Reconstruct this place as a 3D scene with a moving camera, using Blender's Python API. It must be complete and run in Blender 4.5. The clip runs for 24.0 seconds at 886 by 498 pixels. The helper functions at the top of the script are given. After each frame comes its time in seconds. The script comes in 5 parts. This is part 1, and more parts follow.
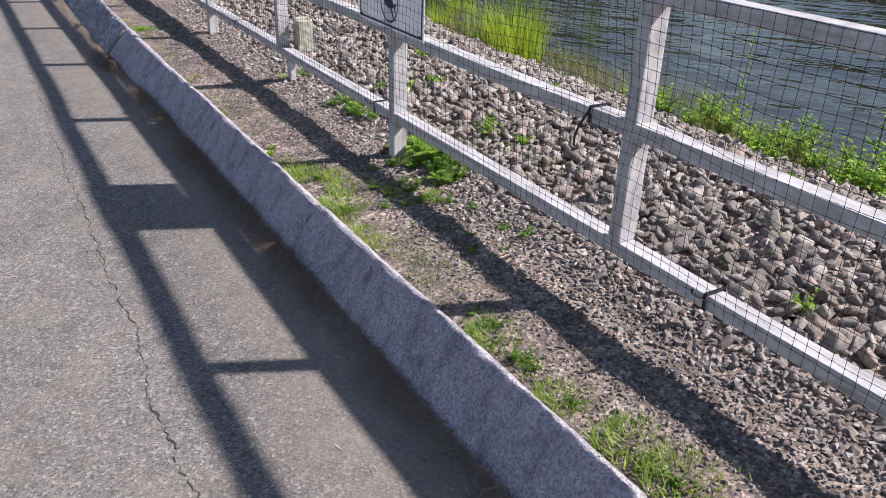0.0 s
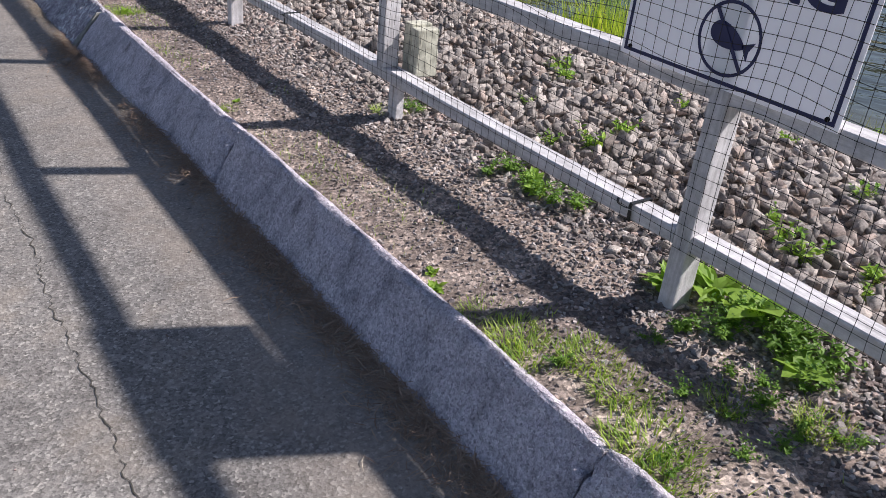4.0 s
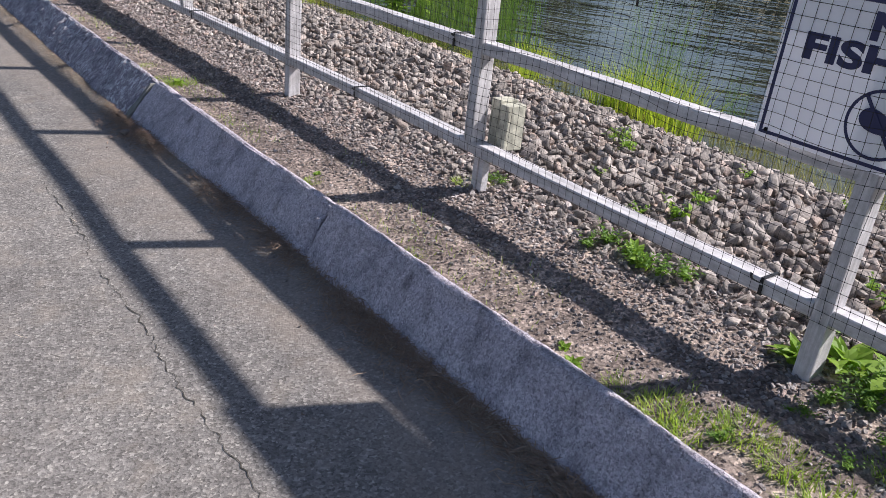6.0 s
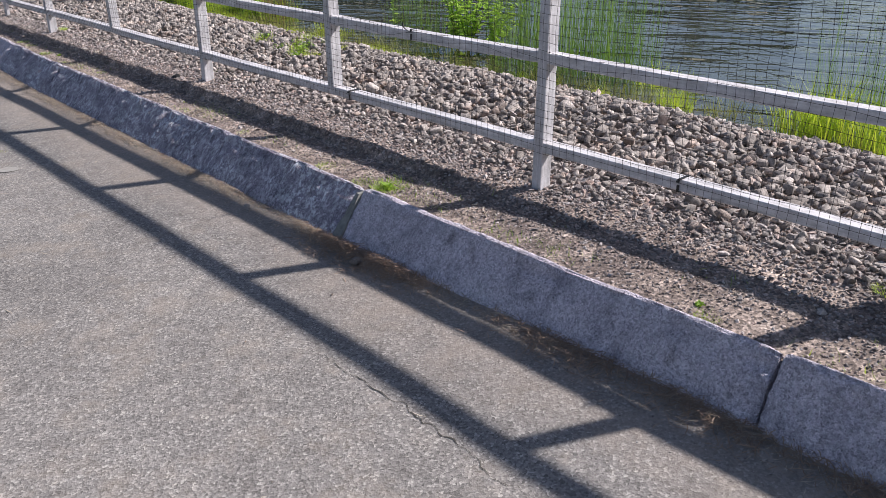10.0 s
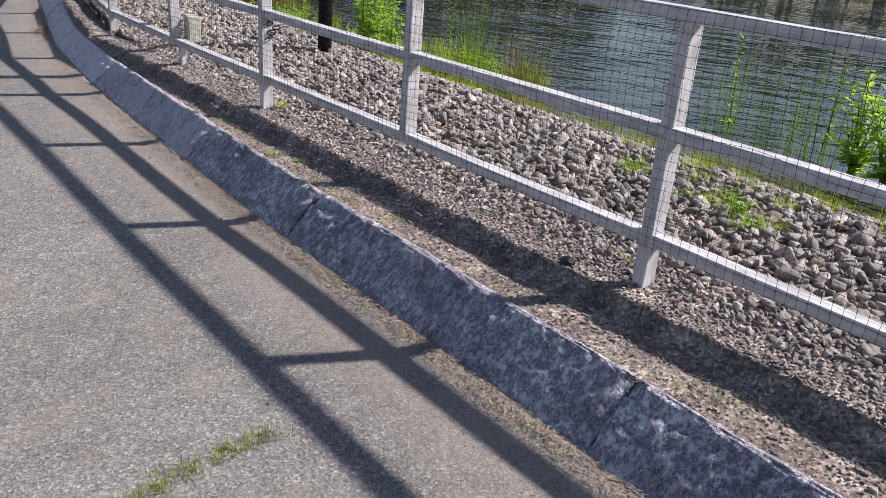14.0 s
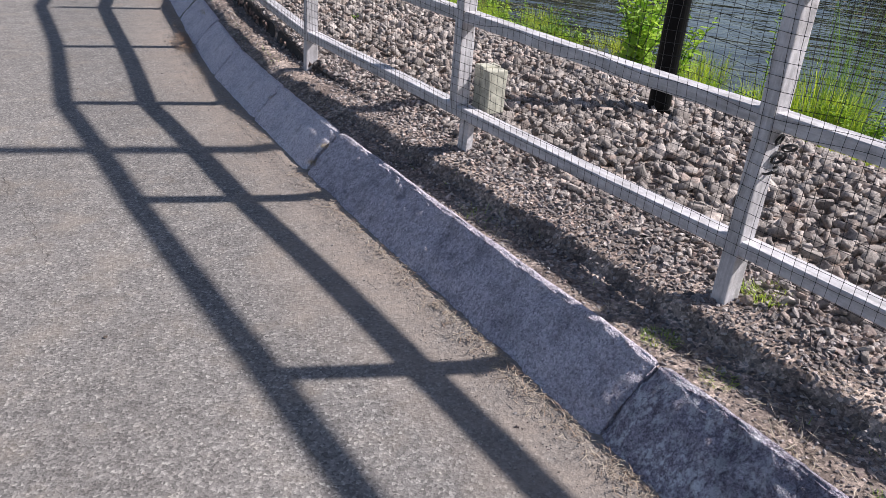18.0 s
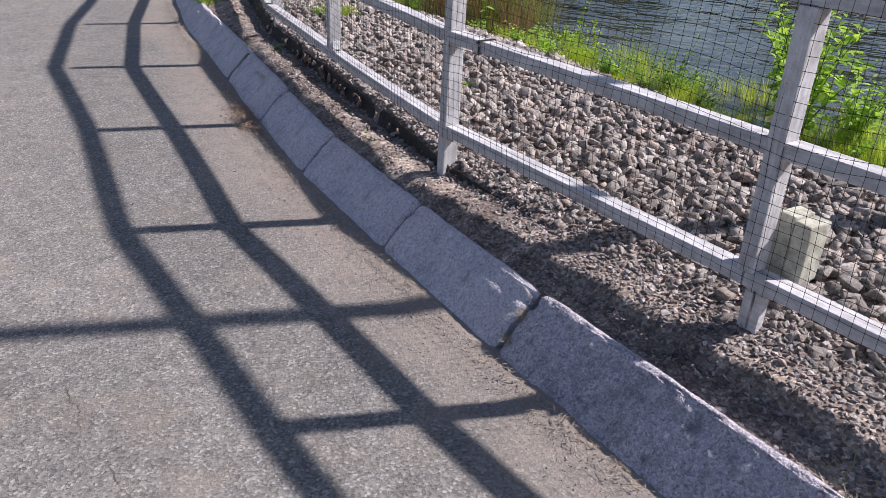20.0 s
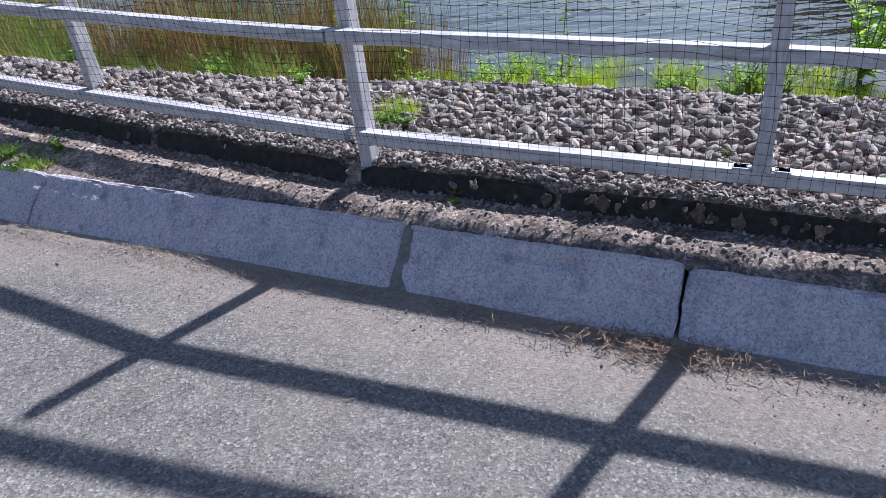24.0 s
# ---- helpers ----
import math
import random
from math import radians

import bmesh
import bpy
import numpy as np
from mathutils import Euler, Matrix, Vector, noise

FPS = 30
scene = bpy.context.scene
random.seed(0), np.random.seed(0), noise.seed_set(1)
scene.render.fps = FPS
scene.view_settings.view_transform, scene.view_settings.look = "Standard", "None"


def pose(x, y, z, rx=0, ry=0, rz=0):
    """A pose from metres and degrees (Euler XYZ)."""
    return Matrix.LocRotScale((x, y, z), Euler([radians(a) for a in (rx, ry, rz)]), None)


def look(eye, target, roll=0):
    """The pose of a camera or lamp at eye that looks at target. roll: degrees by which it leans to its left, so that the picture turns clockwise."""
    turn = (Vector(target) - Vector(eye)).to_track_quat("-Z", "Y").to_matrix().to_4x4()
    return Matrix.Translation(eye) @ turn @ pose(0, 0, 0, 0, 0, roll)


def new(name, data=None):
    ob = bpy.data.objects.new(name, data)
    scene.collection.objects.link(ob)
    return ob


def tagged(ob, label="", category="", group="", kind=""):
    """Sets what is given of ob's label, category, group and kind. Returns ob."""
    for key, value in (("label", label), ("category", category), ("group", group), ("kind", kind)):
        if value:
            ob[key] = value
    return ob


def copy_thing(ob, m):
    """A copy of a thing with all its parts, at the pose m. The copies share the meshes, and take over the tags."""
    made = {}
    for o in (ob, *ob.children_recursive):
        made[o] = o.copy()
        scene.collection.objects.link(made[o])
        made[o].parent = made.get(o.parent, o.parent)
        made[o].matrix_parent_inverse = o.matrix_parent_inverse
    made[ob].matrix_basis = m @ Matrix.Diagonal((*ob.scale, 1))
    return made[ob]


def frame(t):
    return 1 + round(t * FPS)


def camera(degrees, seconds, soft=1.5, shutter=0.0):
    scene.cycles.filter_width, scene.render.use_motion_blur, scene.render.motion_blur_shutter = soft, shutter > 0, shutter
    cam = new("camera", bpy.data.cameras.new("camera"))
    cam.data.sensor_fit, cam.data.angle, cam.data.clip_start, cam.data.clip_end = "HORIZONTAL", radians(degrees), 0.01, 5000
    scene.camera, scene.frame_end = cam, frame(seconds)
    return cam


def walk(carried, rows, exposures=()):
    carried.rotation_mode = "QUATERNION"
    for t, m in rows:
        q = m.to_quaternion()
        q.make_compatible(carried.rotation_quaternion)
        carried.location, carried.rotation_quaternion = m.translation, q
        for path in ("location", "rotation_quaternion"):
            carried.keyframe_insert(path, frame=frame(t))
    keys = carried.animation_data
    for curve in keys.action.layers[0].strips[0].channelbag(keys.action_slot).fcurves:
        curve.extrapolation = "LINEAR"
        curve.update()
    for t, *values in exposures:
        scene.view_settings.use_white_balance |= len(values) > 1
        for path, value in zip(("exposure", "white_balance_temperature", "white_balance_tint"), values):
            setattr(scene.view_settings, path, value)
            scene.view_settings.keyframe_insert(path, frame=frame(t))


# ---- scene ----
cam = camera(58.1, 24.0, soft=0.6)
METRES, EYE, TILT, LEAN, TURN = 18.0, 1.58, 0.0, 0.0, -31.3
ROWS = [
    (0.0, 0.0, 0.0, 0.0, 0.83, -26.49, -1.66),
    (0.5, -0.0041, 0.0171, -0.0011, 2.6, -25.52, -2.03),
    (1.0, -0.0165, 0.0386, -0.0019, -1.61, -27.35, -3.51),
    (1.5, -0.0247, 0.0624, -0.0021, -3.12, -26.79, -4.33),
    (2.0, -0.0356, 0.0808, -0.0066, -3.26, -29.22, -4.92),
    (2.5, -0.0461, 0.0939, -0.0086, -5.96, -31.06, -6.2),
    (3.0, -0.0514, 0.0982, -0.0107, -4.93, -30.99, -6.58),
    (3.5, -0.054, 0.1011, -0.0117, -2.91, -30.19, -5.35),
    (5.5, -0.0813, 0.1065, -0.0097, -6.29, -25.8, -4.56),
    (6.0, -0.0859, 0.1051, -0.0097, -5.58, -24.71, -5.45),
    (6.5, -0.0885, 0.1036, -0.0089, -5.42, -23.63, -5.63),
    (7.0, -0.0909, 0.1063, -0.008, -5.35, -23.45, -3.69),
    (7.5, -0.0998, 0.1138, -0.0076, -6.69, -23.59, -2.79),
    (8.0, -0.1125, 0.1199, -0.0073, -10.52, -22.89, -2.94),
    (8.5, -0.1303, 0.1251, -0.0057, -15.07, -21.38, -1.45),
    (9.0, -0.1425, 0.1365, -0.0053, -15.79, -20.93, -0.42),
    (9.5, -0.1574, 0.1496, -0.0047, -11.88, -23.31, 0.53),
    (11.5, -0.2002, 0.2356, -0.0052, -14.36, -25.19, -1.41),
    (12.0, -0.2098, 0.2591, -0.0061, -10.25, -24.44, -2.12),
    (12.5, -0.2203, 0.2834, -0.0065, -7.13, -25.55, -2.91),
    (13.0, -0.2355, 0.3079, -0.0065, -8.64, -25.26, -3.64),
    (13.5, -0.2472, 0.3308, -0.007, -7.76, -23.74, -4.24),
    (14.0, -0.2575, 0.3542, -0.0051, -7.48, -22.85, -4.26),
    (14.5, -0.2708, 0.3769, -0.0046, -9.25, -22.42, -3.46),
    (15.0, -0.279, 0.4013, -0.0052, -7.89, -21.68, -2.51),
    (15.5, -0.2847, 0.422, -0.0053, -7.17, -22.76, -2.83),
    (16.0, -0.2949, 0.4434, -0.0055, -5.92, -21.31, -1.93),
    (16.5, -0.3042, 0.4651, -0.0063, -3.22, -22.72, -1.57),
    (17.0, -0.3133, 0.4882, -0.0067, -0.37, -24.27, -2.6),
    (17.5, -0.3259, 0.5069, -0.0073, -2.34, -25.23, -3.75),
    (18.0, -0.3381, 0.5227, -0.0081, -3.01, -26.36, -4.3),
    (18.5, -0.3475, 0.5442, -0.0073, -2.77, -25.27, -3.45),
    (20.5, -0.3975, 0.6212, -0.0034, -7.77, -27.62, -2.0),
    (21.0, -0.4159, 0.6456, -0.0041, -12.91, -28.7, -1.36),
    (21.5, -0.4363, 0.6719, -0.0057, -18.62, -29.64, -0.74),
    (22.0, -0.4596, 0.702, -0.0062, -22.76, -29.95, 1.61),
    (22.5, -0.4831, 0.7319, -0.0078, -29.48, -30.28, 1.69),
    (23.0, -0.5003, 0.7613, -0.008, -35.81, -29.64, 2.06),
    (23.5, -0.5163, 0.7855, -0.0092, -42.93, -27.22, 2.09),
    (24.0, -0.5295, 0.808, -0.0084, -47.82, -26.46, 1.95),
]
walk(cam, [(t, pose(0, 0, EYE, TILT, LEAN, TURN) @ pose(METRES * x, METRES * y, METRES * z, 90 + pitch, roll, yaw)) for t, x, y, z, yaw, pitch, roll in ROWS],
     exposures=[(0, 0.37, 6270, 15), (18, 0.36, 6270, 15), (21, 0.35, 6100, 18), (23, 0.42, 5750, 16), (24, 0.45, 5650, 15)])
# ---- world and sun ----
SUN = Vector((1.25, -0.66, 1.265)).normalized()
world = bpy.data.worlds.new("sky")
scene.world = world
world.use_nodes = True
wn = world.node_tree
sky = wn.nodes.new("ShaderNodeTexSky")
sky.sky_type, sky.sun_disc = "NISHITA", False
sky.sun_elevation, sky.sun_rotation = math.asin(SUN.z), math.atan2(SUN.x, SUN.y)
sky.air_density, sky.dust_density = 1.0, 1.0
wn.links.new(sky.outputs[0], wn.nodes["Background"].inputs[0])
wn.nodes["Background"].inputs[1].default_value = 0.074
lamp_data = bpy.data.lights.new("sun", "SUN")
lamp_data.energy, lamp_data.angle, lamp_data.color = 5.15, radians(1.1), (1.0, 0.95, 0.88)
sun_lamp = new("sun", lamp_data)
sun_lamp.matrix_world = look(SUN * 30, (0, 0, 0))


# ---- materials ----
def material(name, rough=0.8):
    m = bpy.data.materials.new(name)
    m.use_nodes = True
    b = m.node_tree.nodes["Principled BSDF"]
    b.inputs["Roughness"].default_value = rough
    return m, m.node_tree, b


def nd(nt, kind, props=None, **ins):
    n = nt.nodes.new("ShaderNode" + kind)
    props = props or {}
    if "operation" in props:
        n.operation = props["operation"]
    if "attribute_name" in props:
        n.attribute_name = props["attribute_name"]
    if "blend_type" in props:
        n.blend_type = props["blend_type"]
    if "feature" in props:
        n.feature = props["feature"]
    if "vector_type" in props:
        n.vector_type = props["vector_type"]
    for k, v in ins.items():
        key = int(k[1:]) if k[0] == "i" and k[1:].isdigit() else k.replace("_", " ")
        sock = n.inputs[key]
        if isinstance(v, bpy.types.NodeSocket):
            nt.links.new(v, sock)
        else:
            sock.default_value = v
    return n


def ramp(nt, fac, *stops):
    n = nt.nodes.new("ShaderNodeValToRGB")
    e = n.color_ramp.elements
    while len(e) < len(stops):
        e.new(0.5)
    for el, (p, c) in zip(e, stops):
        el.position = p
        el.color = (c, c, c, 1) if isinstance(c, (int, float)) else (*c, 1)
    nt.links.new(fac, n.inputs[0])
    return n.outputs[0]


def mix(nt, fac, a, b, blend="MIX"):
    n = nt.nodes.new("ShaderNodeMix")
    n.data_type, n.blend_type = "RGBA", blend
    for i, v in ((0, fac), (6, a), (7, b)):
        if isinstance(v, bpy.types.NodeSocket):
            nt.links.new(v, n.inputs[i])
        elif i == 0:
            n.inputs[0].default_value = v
        else:
            n.inputs[i].default_value = (*v, 1)
    return n.outputs[2]


def noise_tex(nt, co, scale, detail=4, rough=0.55):
    return nd(nt, "TexNoise", None, Vector=co, Scale=scale, Detail=detail, Roughness=rough).outputs[0]


def voro(nt, co, scale, feature="F1"):
    return nd(nt, "TexVoronoi", {"feature": feature}, Vector=co, Scale=scale)


def bump(nt, b, height, strength, dist, normal=None):
    n = nd(nt, "Bump", None, Strength=strength, Distance=dist, Height=height)
    if normal is not None:
        nt.links.new(normal, n.inputs["Normal"])
    nt.links.new(n.outputs[0], b.inputs["Normal"])
    return n.outputs[0]


def obj_co(nt):
    return nt.nodes.new("ShaderNodeTexCoord").outputs["Object"]


def colour(nt, b, c):
    nt.links.new(c, b.inputs["Base Color"])


def make_asphalt():
    m, nt, b = material("weathered_asphalt", 0.9)
    co = obj_co(nt)
    wob = nd(nt, "MixRGB", {"blend_type": "LINEAR_LIGHT"}, Fac=0.006, Color1=co, Color2=nd(nt, "TexNoise", None, Vector=co, Scale=120.0, Detail=3.0).outputs["Color"]).outputs[0]
    v = voro(nt, wob, 130)
    v2 = voro(nt, wob, 330)
    stones = ramp(nt, nd(nt, "SeparateColor", None, Color=v.outputs["Color"]).outputs[0],
                  (0.0, (0.075, 0.069, 0.065)), (0.35, (0.19, 0.177, 0.167)), (0.82, (0.3, 0.28, 0.262)), (0.94, (0.44, 0.41, 0.38)), (1.0, (0.58, 0.545, 0.5)))
    fines = ramp(nt, nd(nt, "SeparateColor", None, Color=v2.outputs["Color"]).outputs[1], (0.0, (0.11, 0.102, 0.096)), (1.0, (0.28, 0.26, 0.244)))
    c = mix(nt, 0.4, stones, fines)
    big = ramp(nt, noise_tex(nt, co, 1.1, 5, 0.6), (0.3, 0.86), (0.7, 1.1))
    mid = ramp(nt, noise_tex(nt, co, 11, 8, 0.7), (0.32, (0.8, 0.78, 0.77)), (0.5, (1.0, 1.0, 1.0)), (0.7, (1.17, 1.14, 1.1)))
    c = mix(nt, 1.0, mix(nt, 1.0, c, big, "MULTIPLY"), mid, "MULTIPLY")
    tan = ramp(nt, noise_tex(nt, co, 3.1, 7, 0.7), (0.52, 0.0), (0.66, 0.38))
    c = mix(nt, tan, c, (0.3, 0.25, 0.2))
    att = nd(nt, "Attribute", {"attribute_name": "dust"})
    dusty = nd(nt, "Math", {"operation": "MULTIPLY"}, i0=att.outputs["Fac"],
               i1=ramp(nt, noise_tex(nt, co, 7, 6, 0.65), (0.3, 0.3), (0.6, 1.0))).outputs[0]
    c = mix(nt, dusty, c, mix(nt, noise_tex(nt, co, 60, 4), (0.2, 0.165, 0.142), (0.45, 0.375, 0.315)))
    colour(nt, b, c)
    h = mix(nt, 0.5, v.outputs["Distance"], noise_tex(nt, co, 150, 3))
    bump(nt, b, h, 0.8, 0.003)
    return m


def make_granite(name, tones, lichen, stain, feather=75):
    """Grey granite: crystals of three tones, pale lichen, dark stains and runs."""
    m, nt, b = material(name, 0.85)
    co = obj_co(nt)
    wob = nd(nt, "MixRGB", {"blend_type": "LINEAR_LIGHT"}, Fac=0.008, Color1=co, Color2=nd(nt, "TexNoise", None, Vector=co, Scale=90.0, Detail=3.0).outputs["Color"]).outputs[0]
    grain, small = voro(nt, wob, 150), voro(nt, wob, 330)
    dark, mid, pale = tones
    c = ramp(nt, nd(nt, "SeparateColor", None, Color=grain.outputs["Color"]).outputs[0], (0.0, dark), (0.3, tuple((p + q) / 2 for p, q in zip(dark, mid))), (0.65, mid), (1.0, pale))
    c2 = ramp(nt, nd(nt, "SeparateColor", None, Color=small.outputs["Color"]).outputs[1], (0.0, dark), (0.5, mid), (1.0, pale))
    c = mix(nt, 0.4, c, c2)
    tall = nd(nt, "Mapping", None, Vector=co)
    tall.inputs["Scale"].default_value = (1.0, 1.0, 0.5)
    blotch = ramp(nt, noise_tex(nt, tall.outputs[0], feather, 9, 0.8), (0.49, 0.0), (0.56, 1.0))
    zone = ramp(nt, noise_tex(nt, co, 3.1, 4, 0.65), (0.36, 0.25), (0.55, 1.0))
    amount = nd(nt, "Math", {"operation": "MULTIPLY"}, i0=nd(nt, "Math", {"operation": "MULTIPLY"}, i0=blotch, i1=zone).outputs[0], i1=lichen).outputs[0]
    c = mix(nt, amount, c, (0.84, 0.84, 0.88))
    dirt = ramp(nt, noise_tex(nt, tall.outputs[0], 9, 9, 0.75), (0.36, (stain, stain, stain * 1.02)), (0.54, (1.04, 1.03, 1.02)))
    c = mix(nt, 1.0, c, dirt, "MULTIPLY")
    runs = nd(nt, "Mapping", None, Vector=co)
    runs.inputs["Scale"].default_value = (1.0, 1.0, 0.12)
    c = mix(nt, 1.0, c, ramp(nt, noise_tex(nt, runs.outputs[0], 14, 5, 0.6), (0.3, (0.62, 0.6, 0.6)), (0.42, (1.0, 1.0, 1.0))), "MULTIPLY")
    colour(nt, b, c)
    h = mix(nt, 0.45, noise_tex(nt, co, 55, 7, 0.8), grain.outputs["Distance"])
    bump(nt, b, h, 0.9, 0.014)
    return m


def make_soil():
    m, nt, b = material("gravelly_soil", 0.95)
    co = obj_co(nt)
    c = ramp(nt, noise_tex(nt, co, 9, 7, 0.65), (0.3, (0.12, 0.096, 0.087)), (0.5, (0.27, 0.222, 0.198)), (0.7, (0.5, 0.425, 0.38)))
    c = mix(nt, 1.0, c, ramp(nt, noise_tex(nt, co, 2.6, 4, 0.6), (0.35, (0.72, 0.68, 0.66)), (0.6, (1.15, 1.1, 1.04))), "MULTIPLY")
    v = voro(nt, co, 85)
    grit = ramp(nt, nd(nt, "SeparateColor", None, Color=v.outputs["Color"]).outputs[0], (0.0, 0.4), (0.75, 1.2), (1.0, 1.9))
    c = mix(nt, 0.85, c, grit, "MULTIPLY")
    v3 = voro(nt, co, 210)
    c = mix(nt, 0.6, c, ramp(nt, nd(nt, "SeparateColor", None, Color=v3.outputs["Color"]).outputs[1], (0.0, 0.5), (1.0, 1.6)), "MULTIPLY")
    colour(nt, b, c)
    bump(nt, b, mix(nt, 0.7, v.outputs["Distance"], noise_tex(nt, co, 55, 8, 0.8)), 0.5, 0.012)
    return m


def make_rock(name, dark, light, warm):
    m, nt, b = material(name, 0.9)
    co = obj_co(nt)
    r = nd(nt, "NewGeometry").outputs["Random Per Island"]
    r2 = nd(nt, "ObjectInfo").outputs["Random"]
    k = nd(nt, "Math", {"operation": "FRACT"}, i0=nd(nt, "Math", {"operation": "ADD"}, i0=r, i1=r2).outputs[0]).outputs[0]
    c = ramp(nt, k, (0.0, dark), (0.55, tuple((a + q) / 2 for a, q in zip(dark, light))), (0.74, light), (0.8, warm), (0.88, tuple((a + q) / 2.4 for a, q in zip(dark, warm))), (1.0, dark))
    g = ramp(nt, noise_tex(nt, co, 60, 6, 0.72), (0.34, 0.55), (0.66, 1.35))
    c = mix(nt, 1.0, c, g, "MULTIPLY")
    colour(nt, b, c)
    bump(nt, b, noise_tex(nt, co, 60, 7, 0.75), 0.8, 0.008)
    return m


def make_paint(name, grain, wear):
    """White paint over sawn timber; grain is stretched along the piece."""
    m, nt, b = material(name, 0.6)
    co = obj_co(nt)
    mp = nd(nt, "Mapping", None, Vector=co)
    mp.inputs["Scale"].default_value = grain
    streak = noise_tex(nt, mp.outputs[0], 1.0, 8, 0.7)
    g = ramp(nt, noise_tex(nt, co, 12, 9, 0.75), (0.32, (0.4, 0.385, 0.39)), (0.5, (0.58, 0.56, 0.575)), (0.66, (0.71, 0.69, 0.71)))
    g = mix(nt, 1.0, g, ramp(nt, streak, (0.36, 0.72), (0.55, 1.05)), "MULTIPLY")
    chips = ramp(nt, mix(nt, 0.6, noise_tex(nt, co, 30, 8, 0.8), streak), (0.6 - wear, 0.0), (0.66 - wear, 0.8))
    c = mix(nt, chips, g, (0.33, 0.29, 0.25))
    colour(nt, b, c)
    bump(nt, b, mix(nt, 0.6, noise_tex(nt, co, 40, 7, 0.75), streak), 0.7, 0.006)
    return m


def make_plain(name, c, rough=0.7, var=0.25, scale=20, metal=0.0):
    m, nt, b = material(name, rough)
    n = ramp(nt, noise_tex(nt, obj_co(nt), scale, 5, 0.65), (0.3, tuple(x * (1 - var) for x in c)), (0.7, tuple(min(1, x * (1 + var)) for x in c)))
    colour(nt, b, n)
    b.inputs["Metallic"].default_value = metal
    return m


def make_leaf(name, a, c, trans=0.45, rough=0.5):
    m, nt, b = material(name, rough)
    r = nd(nt, "NewGeometry").outputs["Random Per Island"]
    r2 = nd(nt, "ObjectInfo").outputs["Random"]
    f = nd(nt, "Math", {"operation": "ADD"}, i0=nd(nt, "Math", {"operation": "MULTIPLY"}, i0=r, i1=0.7).outputs[0],
           i1=nd(nt, "Math", {"operation": "MULTIPLY"}, i0=r2, i1=0.3).outputs[0]).outputs[0]
    col = ramp(nt, f, (0.0, a), (1.0, c))
    colour(nt, b, col)
    b.inputs["Specular IOR Level"].default_value = 0.25
    t = nd(nt, "BsdfTranslucent", None, Color=mix(nt, 1.0, col, (1.25, 1.2, 0.7), "MULTIPLY"))
    s = nd(nt, "MixShader", None, i0=trans, i1=b.outputs[0], i2=t.outputs[0])
    nt.links.new(s.outputs[0], nt.nodes["Material Output"].inputs[0])
    return m


def make_water():
    m, nt, b = material("pond_water", 0.03)
    b.inputs["IOR"].default_value = 1.48
    co = obj_co(nt)

    def crest(angle, long, scale, detail):
        mp = nd(nt, "Mapping", {"vector_type": "TEXTURE"}, Vector=co)
        mp.inputs["Rotation"].default_value = (0, 0, radians(angle))
        mp.inputs["Scale"].default_value = (long, 1.0, 1.0)
        return noise_tex(nt, mp.outputs[0], scale, detail, 0.5)

    swell, ripple, fine = crest(-62, 3.2, 2.5, 1), crest(-56, 2.8, 7.0, 1), crest(-68, 1.8, 20.0, 1)
    patch = ramp(nt, noise_tex(nt, co, 0.35, 2), (0.35, 0.45), (0.62, 1.0))
    h = nd(nt, "Math", {"operation": "MULTIPLY"}, i0=mix(nt, 0.06, mix(nt, 0.3, swell, ripple), fine), i1=patch).outputs[0]
    deep = ramp(nt, noise_tex(nt, co, 0.6, 3), (0.35, (0.026, 0.029, 0.024)), (0.65, (0.058, 0.062, 0.05)))
    bed = ramp(nt, noise_tex(nt, co, 3.0, 5, 0.65), (0.35, (0.07, 0.066, 0.03)), (0.65, (0.2, 0.17, 0.085)))
    shallow = nd(nt, "Attribute", {"attribute_name": "shallow"})
    colour(nt, b, mix(nt, shallow.outputs["Fac"], deep, bed))
    bump(nt, b, h, 1.0, 0.048)
    return m


ASPHALT, SOIL = make_asphalt(), make_soil()
GRANITE = make_granite("grey_granite", ((0.2, 0.175, 0.215), (0.68, 0.61, 0.7), (0.93, 0.87, 0.93)), 0.3, 0.64)
MOTTLED = make_granite("mottled_granite", ((0.11, 0.096, 0.124), (0.34, 0.3, 0.37), (0.68, 0.62, 0.71)), 1.0, 0.6, 34)
PALE_GRANITE = make_granite("pale_cut_granite", ((0.32, 0.28, 0.325), (0.86, 0.78, 0.86), (0.96, 0.92, 0.95)), 0.4, 0.84)
ROCK = make_rock("bank_rock", (0.205, 0.18, 0.165), (0.515, 0.455, 0.417), (0.45, 0.355, 0.305))
GRAVEL = make_rock("fine_gravel", (0.15, 0.128, 0.122), (0.55, 0.49, 0.465), (0.45, 0.34, 0.3))
PAINT = make_paint("weathered_white_paint", (45, 3, 45), 0.0)
POST_PAINT = make_paint("worn_white_post_paint", (45, 45, 3), 0.03)
NET = make_plain("black_plastic", (0.012, 0.012, 0.013), 0.5)
FABRIC = make_plain("black_weed_fabric", (0.036, 0.032, 0.031), 0.95, 0.5, 30)
BLACK_METAL = make_plain("black_painted_metal", (0.004, 0.0042, 0.0046), 0.55)
for node in BLACK_METAL.node_tree.nodes:
    if node.type == "BSDF_PRINCIPLED":
        node.inputs["Specular IOR Level"].default_value = 0.12
STUMP = make_plain("weathered_timber", (0.46, 0.45, 0.37), 0.9, 0.45, 24)
SIGN_WHITE = make_plain("white_sign_panel", (0.9, 0.9, 0.94), 0.4, 0.05, 3)
nt = SIGN_WHITE.node_tree
through_light = nd(nt, "BsdfTranslucent", None, Color=(0.9, 0.9, 0.95, 1))
